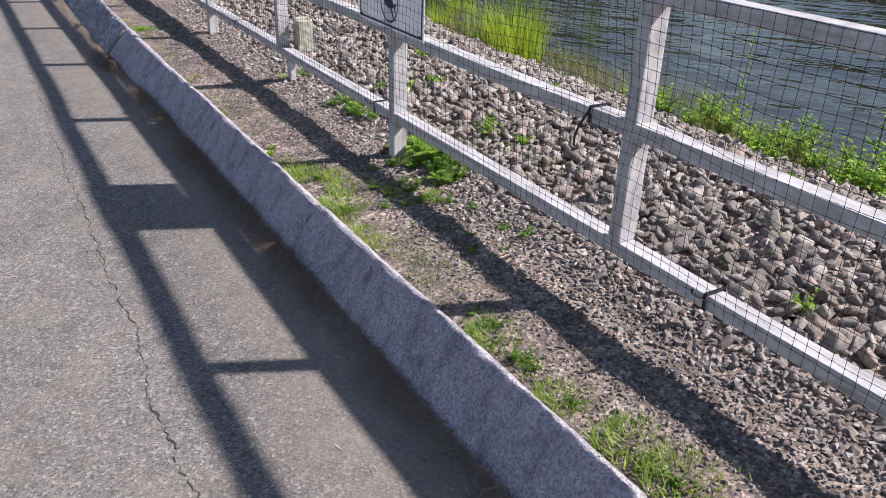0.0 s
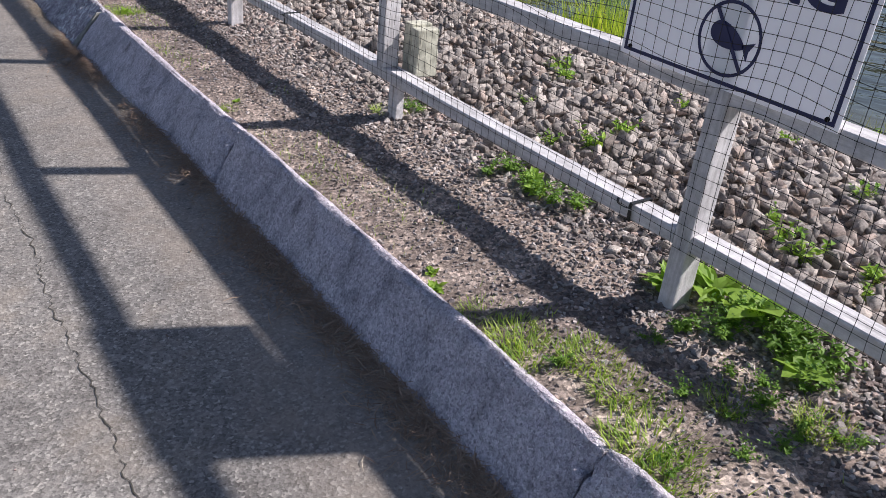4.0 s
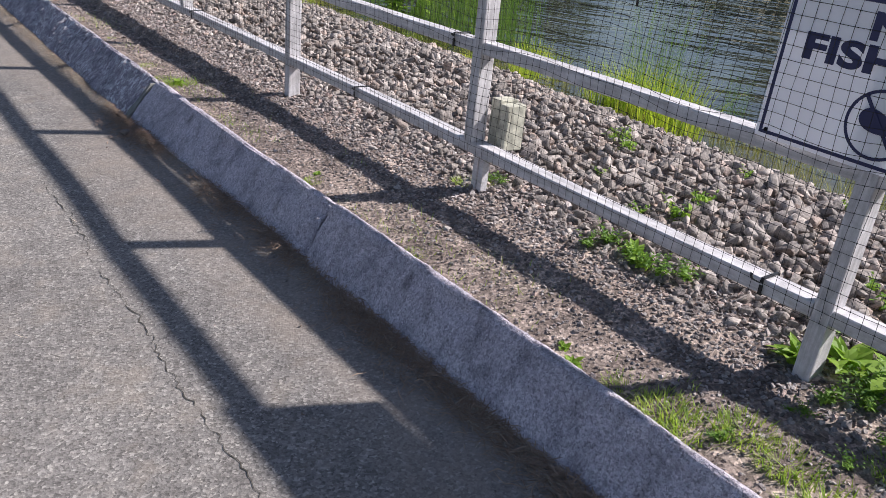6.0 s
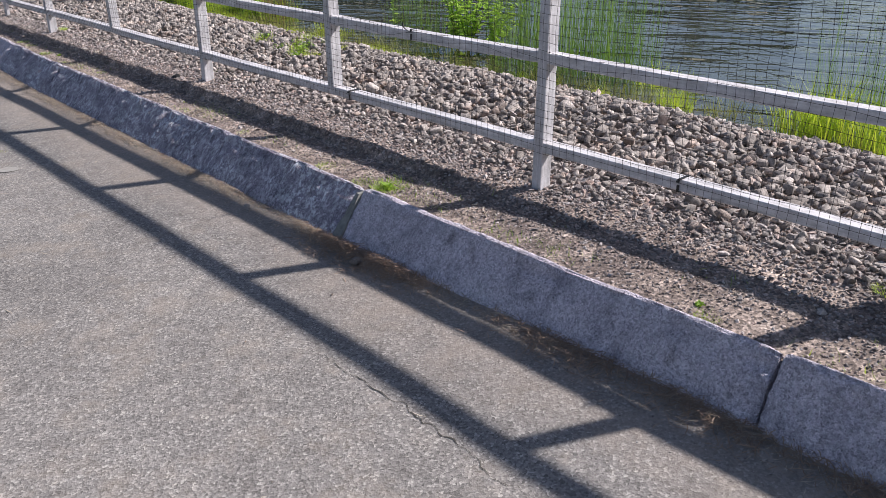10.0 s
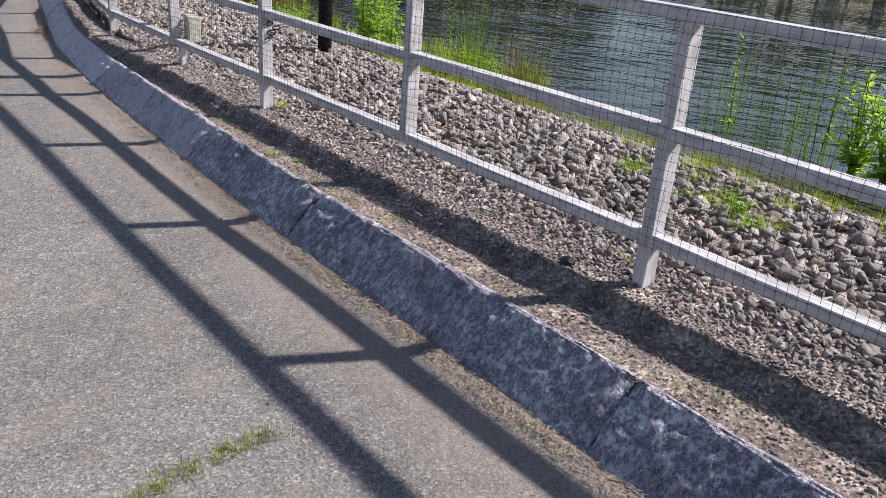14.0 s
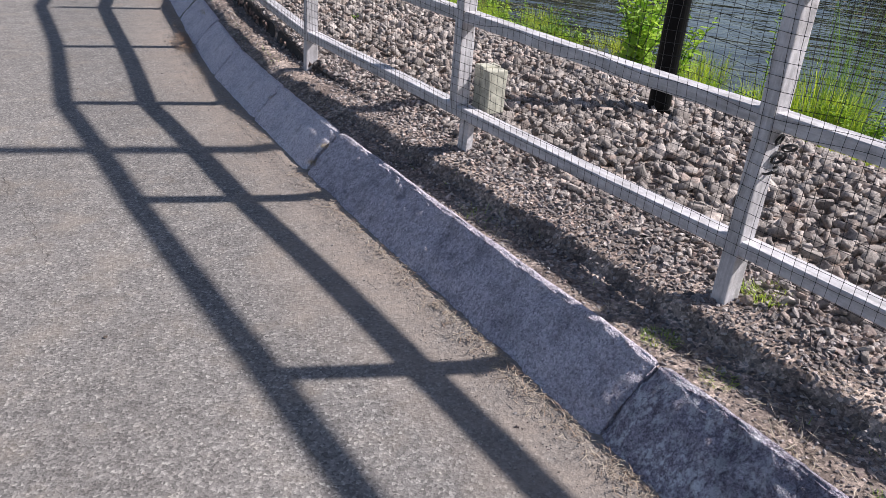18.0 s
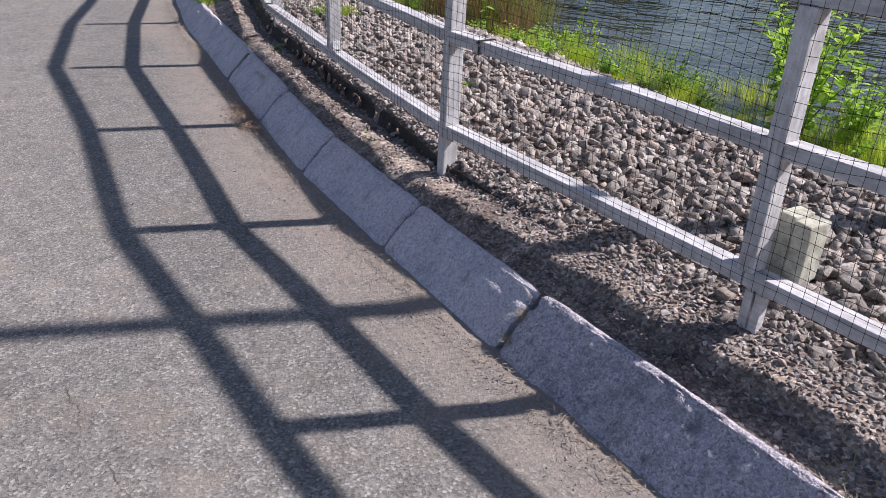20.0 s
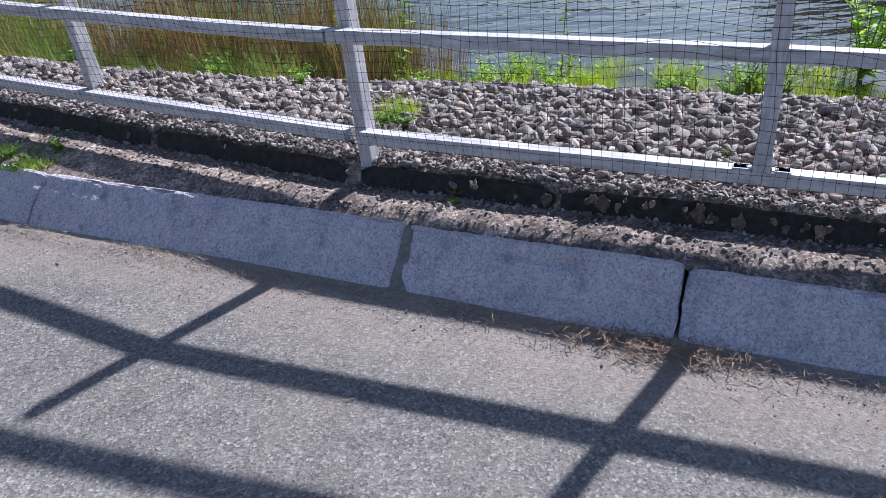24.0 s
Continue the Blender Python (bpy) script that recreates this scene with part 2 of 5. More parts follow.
both = nd(nt, "MixShader", None, i0=0.2, i1=nt.nodes["Principled BSDF"].outputs[0], i2=through_light.outputs[0])
nt.links.new(both.outputs[0], nt.nodes["Material Output"].inputs[0])
NAVY = make_plain("navy_print", (0.012, 0.017, 0.085), 0.45, 0.1, 5)
GRASS = make_leaf("grass_green", (0.18, 0.32, 0.055), (0.54, 0.64, 0.17))
REED = make_leaf("reed_green", (0.06, 0.15, 0.03), (0.23, 0.36, 0.085))
LIME = make_leaf("lime_grass", (0.2, 0.36, 0.035), (0.62, 0.68, 0.1))
OLIVE = make_leaf("olive_grass", (0.15, 0.18, 0.05), (0.42, 0.42, 0.15), 0.3)
SHRUB = make_leaf("shrub_green", (0.24, 0.42, 0.06), (0.52, 0.7, 0.16), 0.5)
LEAF = make_leaf("leaf_green", (0.13, 0.28, 0.035), (0.4, 0.56, 0.1))
HERB = make_leaf("herb_green", (0.07, 0.16, 0.03), (0.26, 0.42, 0.08))
STRAW = make_leaf("dry_straw", (0.28, 0.225, 0.18), (0.64, 0.555, 0.45), 0.15, 0.8)
NEEDLE_RED = make_leaf("red_brown_needles", (0.2, 0.13, 0.095), (0.46, 0.345, 0.26), 0.1, 0.8)
RUST_REED = make_leaf("rusty_dead_reed", (0.14, 0.09, 0.05), (0.36, 0.245, 0.135), 0.3, 0.8)
MOSS = make_leaf("crack_weed", (0.14, 0.19, 0.035), (0.4, 0.4, 0.1), 0.3, 0.8)
FAR_LEAF = make_leaf("far_foliage", (0.04, 0.075, 0.02), (0.09, 0.13, 0.04), 0.35)
BARK = make_plain("bark", (0.12, 0.09, 0.07), 0.9, 0.4, 8)
WATER = make_water()
FAR_GROUND = make_plain("far_ground", (0.09, 0.1, 0.05), 0.95, 0.4, 0.3)
PALE_SPOT = make_plain("pale_cement_spot", (0.3, 0.285, 0.262), 0.9, 0.12, 40)
RUST_SCRAP = make_rock("bark_scrap", (0.1, 0.07, 0.06), (0.32, 0.22, 0.185), (0.42, 0.35, 0.31))
CRACK = make_plain("crack_filler", (0.075, 0.066, 0.055), 0.95, 0.4, 60)


# ---- mesh helpers ----
def mesh_data(name, verts, faces, mat, smooth=False):
    me = bpy.data.meshes.new(name)
    me.from_pydata([tuple(v) for v in verts], [], [tuple(f) for f in faces])
    me.materials.append(mat)
    if smooth:
        me.polygons.foreach_set("use_smooth", [True] * len(me.polygons))
    me.update()
    return me


def put(name, me, parent=None, m=None, label=""):
    ob = new(name, me)
    if parent is not None:
        ob.parent = parent
    if m is not None:
        ob.matrix_basis = m
    if label:
        ob["label"] = label
    return ob


def part(name, bm, mat, parent, label=""):
    me = bpy.data.meshes.new(name)
    bm.to_mesh(me)
    bm.free()
    me.materials.append(mat)
    return put(name, me, parent, None, label)


def empty(name, x, y, z, turn=0.0):
    ob = new(name)
    ob.empty_display_size = 0.1
    ob.matrix_basis = pose(x, y, z, 0, 0, turn)
    return ob


def box_bm(sx, sy, sz, bevel=0.004, centre=(0, 0, 0)):
    bm = bmesh.new()
    bmesh.ops.create_cube(bm, size=1.0)
    bmesh.ops.transform(bm, matrix=Matrix.Translation(centre) @ Matrix.Diagonal((sx, sy, sz, 1)), verts=bm.verts)
    if bevel:
        bmesh.ops.bevel(bm, geom=bm.edges[:], offset=bevel, segments=2, affect="EDGES", profile=0.6)
    return bm


def cyl_bm(r0, r1, z0, z1, n=16):
    bm = bmesh.new()
    bmesh.ops.create_cone(bm, cap_ends=True, segments=n, radius1=r0, radius2=r1, depth=z1 - z0)
    bmesh.ops.translate(bm, verts=bm.verts, vec=(0, 0, (z0 + z1) / 2))
    return bm


def table(y, ys, xs):
    return np.interp(y, ys, xs)


# ---- plan: kerb joints, fence posts, pond edge ----
KERB_Y = [-5.2, -3.1, -1.05, 0.95, 2.95, 4.95, 7.0, 9.07, 11.0, 12.34, 14.45, 15.28, 16.21, 17.08, 18.05, 19.78, 21.5, 23.2, 24.9, 26.6]
KERB_X = [1.138, 1.138, 1.138, 1.138, 1.138, 1.14, 1.158, 1.2, 1.225, 1.283, 1.395, 1.472, 1.585, 1.76, 1.97, 2.315, 2.8, 3.4, 4.15, 5.0]
FENCE_Y = [-4.5, -2.95, -1.4, 0.15, 1.70, 3.25, 4.78, 6.36, 7.90, 9.44, 10.94, 12.44, 13.90, 15.42, 16.86, 18.32, 19.80, 21.2, 22.5, 23.7, 24.8]
FENCE_X = [1.668, 1.668, 1.668, 1.668, 1.668, 1.668, 1.668, 1.668, 1.668, 1.668, 1.668, 1.668, 1.668, 1.698, 1.948, 2.238, 2.718, 3.228, 3.878, 4.678, 5.578]
ON_RAIL = {0.15, 1.70, 4.78, 7.90, 10.94, 13.90, 16.86, 19.80, 22.5}
FOOT_Y = [-6, 5.2, 7, 9, 13.5, 15, 30]
FOOT_IN = [0.122, 0.122, 0.185, 0.203, 0.195, 0.19, 0.19]
EDGE_Y = [-30, 2, 7, 10, 13, 15, 18, 20, 22, 24, 27, 40]
EDGE_X = [3.75, 3.75, 3.86, 3.84, 3.9, 4.02, 4.32, 4.38, 4.8, 6.0, 8.5, 20]
LEAN_TOP = {18.32: (-0.11, 0.1), 19.80: (-0.12, 0.12), 21.2: (-0.06, 0.06)}
LOW, MID, TOP, THICK, DEEP = 0.476, 0.87, 1.265, 0.046, 0.07


def kerb_x(y):
    return table(y, KERB_Y, KERB_X)


def kerb_in(y):
    """How far the sloping face of the kerb reaches out at its foot."""
    return table(y, FOOT_Y, FOOT_IN)


def fence_x(y):
    return table(y, FENCE_Y, FENCE_X)


def shore_x(y):
    """Where the bank meets the water."""
    return table(y, [1, 3, 8, 10, 13.4, 14.2, 15.6, 16.7, 18.8, 21], [4.2, 4.3, 4.4, 4.25, 4.3, 4.48, 4.36, 4.62, 4.75, 4.95])


def edge_x(y):
    return table(y, EDGE_Y, EDGE_X)


def smooth01(v):
    v = np.clip(v, 0, 1)
    return v * v * (3 - 2 * v)


def wave(x, y, f, seed):
    """Cheap rolling noise for numpy arrays."""
    r = random.Random(seed)
    out = 0
    for k in range(5):
        a, p, g = r.uniform(0, 6.28), r.uniform(0, 6.28), f * (1 + 0.7 * k)
        out = out + np.sin(g * (x * math.cos(a) + y * math.sin(a)) + p) / (1 + 0.5 * k)
    return out / 3


def bank_z(x, y):
    """Height of the soil and the stone bank."""
    k, f, e = kerb_x(y) + 0.03, fence_x(y), edge_x(y)
    u = np.clip((x - k) / np.maximum(f - 0.06 - k, 0.05), 0, 1)
    late = smooth01((y - 13.8) / 2.0)
    ridge = smooth01((y - 5.5) / 2) * (1 - late)
    z = 0.196 + 0.05 * u * (1 - 0.8 * ridge) + ridge * 0.052 * smooth01((x - f + 0.15 + 0.02 * wave(x * 0, y, 3, 15)) / 0.05) + 0.014 * late * np.sin(np.pi * u)
    z = z + 0.04 * smooth01((x - f + 0.06) / 0.35) + 0.084 * smooth01((y - 14.2) / 2.4) * smooth01((x - f - 0.036) / 0.03) * (1 - smooth01((x - f - 0.25) / 1.1))
    z = z - 0.34 * smooth01((x - e + 1.0) / 1.65) - 0.5 * smooth01((x - e - 0.5) / 3)
    return z + 0.008 * wave(x, y, 9, 3) * np.clip((x - k) / 0.05, 0, 1) + 0.004 * wave(x, y, 31, 4) * np.clip((x - k) / 0.05, 0, 1)


def path_z(x, y):
    foot = kerb_x(y) - kerb_in(y)
    return -0.042 * np.clip(foot - x, 0, 2.2) + 0.024 * smooth01((y - 11) / 4) + 0.014 * smooth01((x - foot + 0.11) / 0.12) * (1 + 0.3 * wave(x * 0, y, 5, 9)) + 0.004 * wave(x, y, 2.1, 8)


# ---- large structure ----
far_ground = put("ground", mesh_data("ground", [(-900, -900, -0.75), (900, -900, -0.75), (900, 900, -0.75), (-900, 900, -0.75)], [(0, 1, 2, 3)], FAR_GROUND))
tagged(far_ground, "flat grassy land reaching to the horizon", "ground", kind="structure")


def sheet(name, cols, ys, xfun, zfun, mat):
    """A ground sheet whose columns follow the plan's curves."""
    ys = np.asarray(ys)
    nx, ny = len(cols), len(ys)
    Y = np.repeat(ys[:, None], nx, 1)
    X = np.stack([xfun(c, ys) for c in cols], 1)
    Z = zfun(X, Y)
    verts = np.stack([X, Y, Z], 2).reshape(-1, 3)
    i = np.arange(nx - 1)[None, :] + nx * np.arange(ny - 1)[:, None]
    faces = np.stack([i, i + 1, i + nx + 1, i + nx], 2).reshape(-1, 4)
    return put(name, mesh_data(name, verts.tolist(), faces.tolist(), mat, True)), X, Y


pcols = np.concatenate([[-60, -12, -5, -3, -2, -1.4, -1], np.arange(-0.8, 0.03, 0.04)])
road, RX, RY = sheet("path", pcols, np.concatenate([[-60, -20], np.arange(-6, 27, 0.1), [40, 80]]),
                     lambda c, ys: kerb_x(ys) - 0.05 + c, path_z, ASPHALT)
tagged(road, "weathered grey asphalt path with a fine crack", "path", kind="structure")
dust = road.data.attributes.new("dust", "FLOAT", "POINT")
d = kerb_x(RY) - kerb_in(RY) - RX
dust.data.foreach_set("value", (np.clip(1 - d / (0.42 + 0.16 * wave(RX * 0, RY, 1.7, 13)), 0, 1) ** 0.7 * (0.85 + 0.4 * wave(RX, RY, 3, 12))).clip(0, 1).reshape(-1))

bcols = np.concatenate([np.linspace(0, 1, 22), 1 + np.array([0.004, 0.008, 0.012, 0.016, 0.024, 0.032, 0.04, 0.06, 0.1, 0.14]), np.linspace(1.2, 2, 16), 2 + np.array([0.1, 0.2, 0.3, 0.4, 0.5, 0.7, 1, 2, 4])])


def bank_col(c, ys):
    k, f, e = kerb_x(ys) + 0.022, fence_x(ys) - 0.05, edge_x(ys) - 0.4
    if c <= 1:
        return k + (f - k) * c
    if c <= 2:
        return f + (np.maximum(e, f + 0.4) - f) * (c - 1)
    return np.maximum(e, f + 0.4) + (c - 2)


bank, _, _ = sheet("bank", bcols, np.concatenate([[-60, -20], np.arange(-6, 26.5, 0.06)]), bank_col, bank_z, SOIL)
tagged(bank, "brown gravelly soil bank sloping to the pond", "bank", kind="structure")
wcols = [0, 0.25, 0.5, 0.75, 1, 1.4, 2, 4, 8, 16, 34, 64, 170]
pond, WX, WY = sheet("water", wcols, np.concatenate([[-170, -60, -20], np.arange(-6, 27, 0.25), [40, 70, 170]]), lambda c, ys: edge_x(ys) + c, lambda x, y: x * 0 + 0.02, WATER)
shallow = pond.data.attributes.new("shallow", "FLOAT", "POINT")
shallow.data.foreach_set("value", (np.clip(1 - (WX - edge_x(WY)) / (0.9 + 0.4 * wave(WX * 0, WY, 1.1, 19)), 0, 1) * 0.85).reshape(-1))
tagged(pond, "rippled pond water reflecting sky and trees", "water", kind="structure")


# ---- granite kerb ----
WIDE_JOINT = {14.45: 0.014, 15.28: 0.007, 16.21: 0.008, 17.08: 0.006, 4.95: 0.006, 11.0: 0.006}


def kerb_block(y0, x0, y1, x1, seed):
    r = random.Random(seed)
    length = math.hypot(x1 - x0, y1 - y0)
    gap0, gap1 = (WIDE_JOINT.get(q, r.uniform(0.002, 0.004)) for q in (y0, y1))
    n = max(12, int(length / 0.016))
    hewn = 6.5 < y0 < 14
    swell = r.uniform(-0.006, 0.006)
    # each point of the section: share of the reach at the foot, offset, height
    prof = [(1.06, 0, -0.12), (1.0, 0, -0.01), (0.8, -0.002, 0.038), (0.58, -0.004, 0.088), (0.35, -0.004, 0.135), (0.15, -0.003, 0.178), (0.03, -0.002, 0.207), (0, -0.001, 0.215), (0, -0.001, 0.215), (0, 0.016, 0.2185), (0, 0.034, 0.211), (0, 0.1, 0.15), (0, 0.1, -0.12)]
    off = Vector((r.uniform(0, 50), r.uniform(0, 50), seed * 3.7))
    fine = [prof[0]]
    for p, q in zip(prof[1:-2], prof[2:-1]):
        fine += [p] if p == q else [tuple(c + (d - c) * t / 3 for c, d in zip(p, q)) for t in range(3)]
    prof = fine + prof[-2:]
    rim = [prof[k] == prof[k + 1] for k in range(len(prof) - 1)]
    verts, faces, m = [], [], len(prof)
    tilt = r.uniform(-0.006, 0.006)
    for i in range(n + 1):
        s = gap0 + (length - gap0 - gap1) * i / n
        lean = float(kerb_in(y0 + (y1 - y0) * i / n)) + swell
        ends = min(i, n - i)
        cut = (0.016, 0.007, 0.002)[ends] if ends < 3 else 0.0
        n0 = noise.noise(Vector((s * 1.6, 0.3, seed)) + off)
        rise = 1.055 - 0.055 * smooth01((y0 + (y1 - y0) * i / n - 4.5) / 2.5)
        for share, b, z in prof:
            z = z * rise if z > 0 else z
            u = -lean * share + b
            face = u < 0.012 and z > -0.1
            nz = noise.noise(Vector((s * 3, u * 9, z * 9)) + off)
            n2 = noise.noise(Vector((s * 13, u * 26, z * 26)) + off)
            n3 = noise.noise(Vector((s * 36, u * 60, z * 60)) - off)
            n4 = noise.noise(Vector((s * 85, u * 110, z * 110)) + off)
            rough = 0.004 * nz + (0.007 * n2 + 0.0075 * n3 + 0.0045 * n4) * (1.2 if hewn else 0.5) + 0.008 * n0
            # flakes broken from the face leave low steps
            flake = 0.004 * smooth01((noise.noise(Vector((s * 5, u * 11, z * 11)) - off * 2) - 0.12) / 0.05) if hewn else 0.0
            top = 1.0 if z > 0.17 else 0.0
            chip = (max(0.0, n2 - 0.15) * 0.026 + max(0.0, n3 - 0.22) * 0.014) if z > 0.165 and u < 0.01 else 0.0
            verts.append((u - (rough - flake if face else 0.3 * rough) + chip + (cut if u < 0.02 else 0), s + (0.008 * n2 + 0.004 * n3 if ends == 0 else 0), z + top * (0.01 * n0 + 0.006 * nz + 0.005 * n2 + 0.004 * n3) - chip * 0.7 - cut * top + tilt * (i / n - 0.5) * top))
    for i in range(n):
        for j in range(m - 1):
            a = i * m + j
            if not rim[j]:
                faces.append((a, a + 1, a + m + 1, a + m))
    faces.append(tuple(range(m)))
    faces.append(tuple(reversed([n * m + j for j in range(m)])))
    me = mesh_data("kerb_block", verts, faces, MOTTLED if 6.5 < y0 < 12 else PALE_GRANITE if y0 > 14 else GRANITE, False)
    me.polygons.foreach_set("use_smooth", [True] * (len(faces) - 2) + [False, False])
    return put("kerb_block", me, kerb, pose(x0, y0, 0, 0, 0, -math.degrees(math.atan2(x1 - x0, y1 - y0))))


kerb = tagged(empty("kerb", 0, 0, 0), "rough grey granite kerb of long sloping blocks", "kerb", kind="structure")
for i in range(len(KERB_Y) - 1):
    kerb_block(KERB_Y[i], KERB_X[i], KERB_Y[i + 1], KERB_X[i + 1], i + 1)

MORTAR = make_plain("grey_mortar", (0.22, 0.215, 0.195), 0.95, 0.3, 40)
for x, y, turn, w, out in ((1.15, 7.0, -1.5, 0.07, 0.19), (1.98, 18.05, -11.5, 0.085, 0.2)):
    bm = bmesh.new()
    pts = [(-out - 0.03, -w, -0.06), (-out - 0.03, 0.004, -0.06), (0.0, 0.004, 0.202), (0.0, -w * 0.35, 0.202)]
    front = [bm.verts.new((p[0] + 0.006, p[1], p[2])) for p in pts]
    back = [bm.verts.new((p[0] + 0.05, p[1], p[2])) for p in pts]
    bm.faces.new(front)
    bm.faces.new(back[::-1])
    for k in range(4):
        bm.faces.new((front[k], back[k], back[(k + 1) % 4], front[(k + 1) % 4]))
    bmesh.ops.recalc_face_normals(bm, faces=bm.faces)
    bmesh.ops.subdivide_edges(bm, edges=bm.edges[:], cuts=5, use_grid_fill=True)
    for v in bm.verts:
        v.co.x += 0.008 * noise.noise(v.co * 22) - 0.026
        v.co.y += 0.006 * noise.noise(v.co * 31)
    part("mortar", bm, MORTAR, kerb, "grey mortar filling a wide joint").matrix_basis = pose(x, y, 0, 0, 0, turn)

# ---- fence ----
fence = tagged(empty("fence", 0, 0, 0), "weathered white timber rail fence hung with black netting", "fence")
post_long, post_short = bpy.data.meshes.new("post"), bpy.data.meshes.new("post")
for me, z0 in ((post_long, -0.15), (post_short, LOW)):
    bm = box_bm(DEEP, 0.052, TOP - THICK - z0, 0.005, (DEEP / 2, 0, (TOP - THICK + z0) / 2))
    bm.to_mesh(me)
    bm.free()
    me.materials.append(POST_PAINT)


def heading(i):
    a, b = max(i - 1, 0), min(i + 1, len(FENCE_Y) - 1)
    return -math.degrees(math.atan2(FENCE_X[b] - FENCE_X[a], FENCE_Y[b] - FENCE_Y[a]))


def post_at(i, z):
    """Plan place of post i at height z, with its lean."""
    lx, ly = LEAN_TOP.get(FENCE_Y[i], (0, 0))
    k = (z - LOW) / (TOP - LOW)
    return FENCE_X[i] + lx * k, FENCE_Y[i] + ly * k


rng = random.Random(5)
for i, (x, y) in enumerate(zip(FENCE_X, FENCE_Y)):
    lx, ly = LEAN_TOP.get(y, (0, 0))
    h = TOP - LOW
    shear = Matrix(((1, 0, lx / h, -lx * LOW / h), (0, 1, ly / h, -ly * LOW / h), (0, 0, 1, 0), (0, 0, 0, 1)))
    put("post", post_short if y in ON_RAIL else post_long, fence, Matrix.Translation((x, y, 0)) @ shear @ pose(0, 0, 0, rng.uniform(-0.4, 0.4), rng.uniform(-0.5, 0.5), heading(i)))


def rail(i, z, trim):
    (x0, y0), (x1, y1) = post_at(i, z), post_at(i + 1, z)
    length = math.hypot(x1 - x0, y1 - y0)
    a, b = trim
    n = 8
    verts, faces = [], []
    h, d, c = THICK, DEEP, 0.004
    prof = [(c, 0), (0, -c), (0, -h + c), (c, -h), (d - c, -h), (d, -h + c), (d, -c), (d - c, 0)]
    sag, bow = rng.uniform(-0.006, 0.002), rng.uniform(-0.005, 0.005)
    for k in range(n + 1):
        s = a + (length - a - b) * k / n
        q = 4 * (k / n) * (1 - k / n)
        verts += [(u + 0.002 + bow * q, s, z + w + sag * q) for u, w in prof]
    for k in range(n):
        for j in range(8):
            p, r2 = k * 8 + j, k * 8 + (j + 1) % 8
            faces.append((p, p + 8, r2 + 8, r2))
    faces.append(tuple(range(8)))
    faces.append(tuple(reversed([n * 8 + j for j in range(8)])))
    put("rail", mesh_data("rail", verts, faces, PAINT), fence, pose(x0, y0, 0, 0, 0, -math.degrees(math.atan2(x1 - x0, y1 - y0))))


for i in range(len(FENCE_Y) - 1):
    rail(i, MID, (0.006, 0.006))
    rail(i, LOW, tuple(0.002 if FENCE_Y[k] in ON_RAIL else 0.027 for k in (i, i + 1)))
    rail(i, TOP, (0.001, 0.001))


i = FENCE_Y.index(16.86)
for side in (-1, 1):
    bm = box_bm(0.04, 0.062, 0.004, 0.001, (0.036, side * 0.058, LOW + 0.003))
    for q in (-0.014, 0.014):
        bmesh.ops.create_cone(bm, cap_ends=True, segments=8, radius1=0.006, radius2=0.005, depth=0.004, matrix=Matrix.Translation((0.036 + q * 0.7, side * (0.058 + q), LOW + 0.007)))
    part("bracket", bm, SIGN_WHITE, fence, "small white metal bracket plate").matrix_basis = pose(FENCE_X[i], FENCE_Y[i], 0, 0, 0, heading(i))
    bm = box_bm(0.04, 0.003, 0.05, 0.001, (0.036, side * 0.028, LOW + 0.026))
    part("bracket", bm, SIGN_WHITE, fence, "small white metal bracket plate").matrix_basis = pose(FENCE_X[i], FENCE_Y[i], 0, 0, 0, heading(i))


def along(s):
    """Fence line at arc length s from the first post: place, heading and lean."""
    for i in range(len(FENCE_Y) - 1):
        dx, dy = FENCE_X[i + 1] - FENCE_X[i], FENCE_Y[i + 1] - FENCE_Y[i]
        seg = math.hypot(dx, dy)
        if s <= seg or i == len(FENCE_Y) - 2:
            (ax, ay), (bx, by) = LEAN_TOP.get(FENCE_Y[i], (0, 0)), LEAN_TOP.get(FENCE_Y[i + 1], (0, 0))
            q = s / seg
            return FENCE_X[i] + dx * q, FENCE_Y[i] + dy * q, dx / seg, dy / seg, ax + (bx - ax) * q, ay + (by - ay) * q
        s -= seg


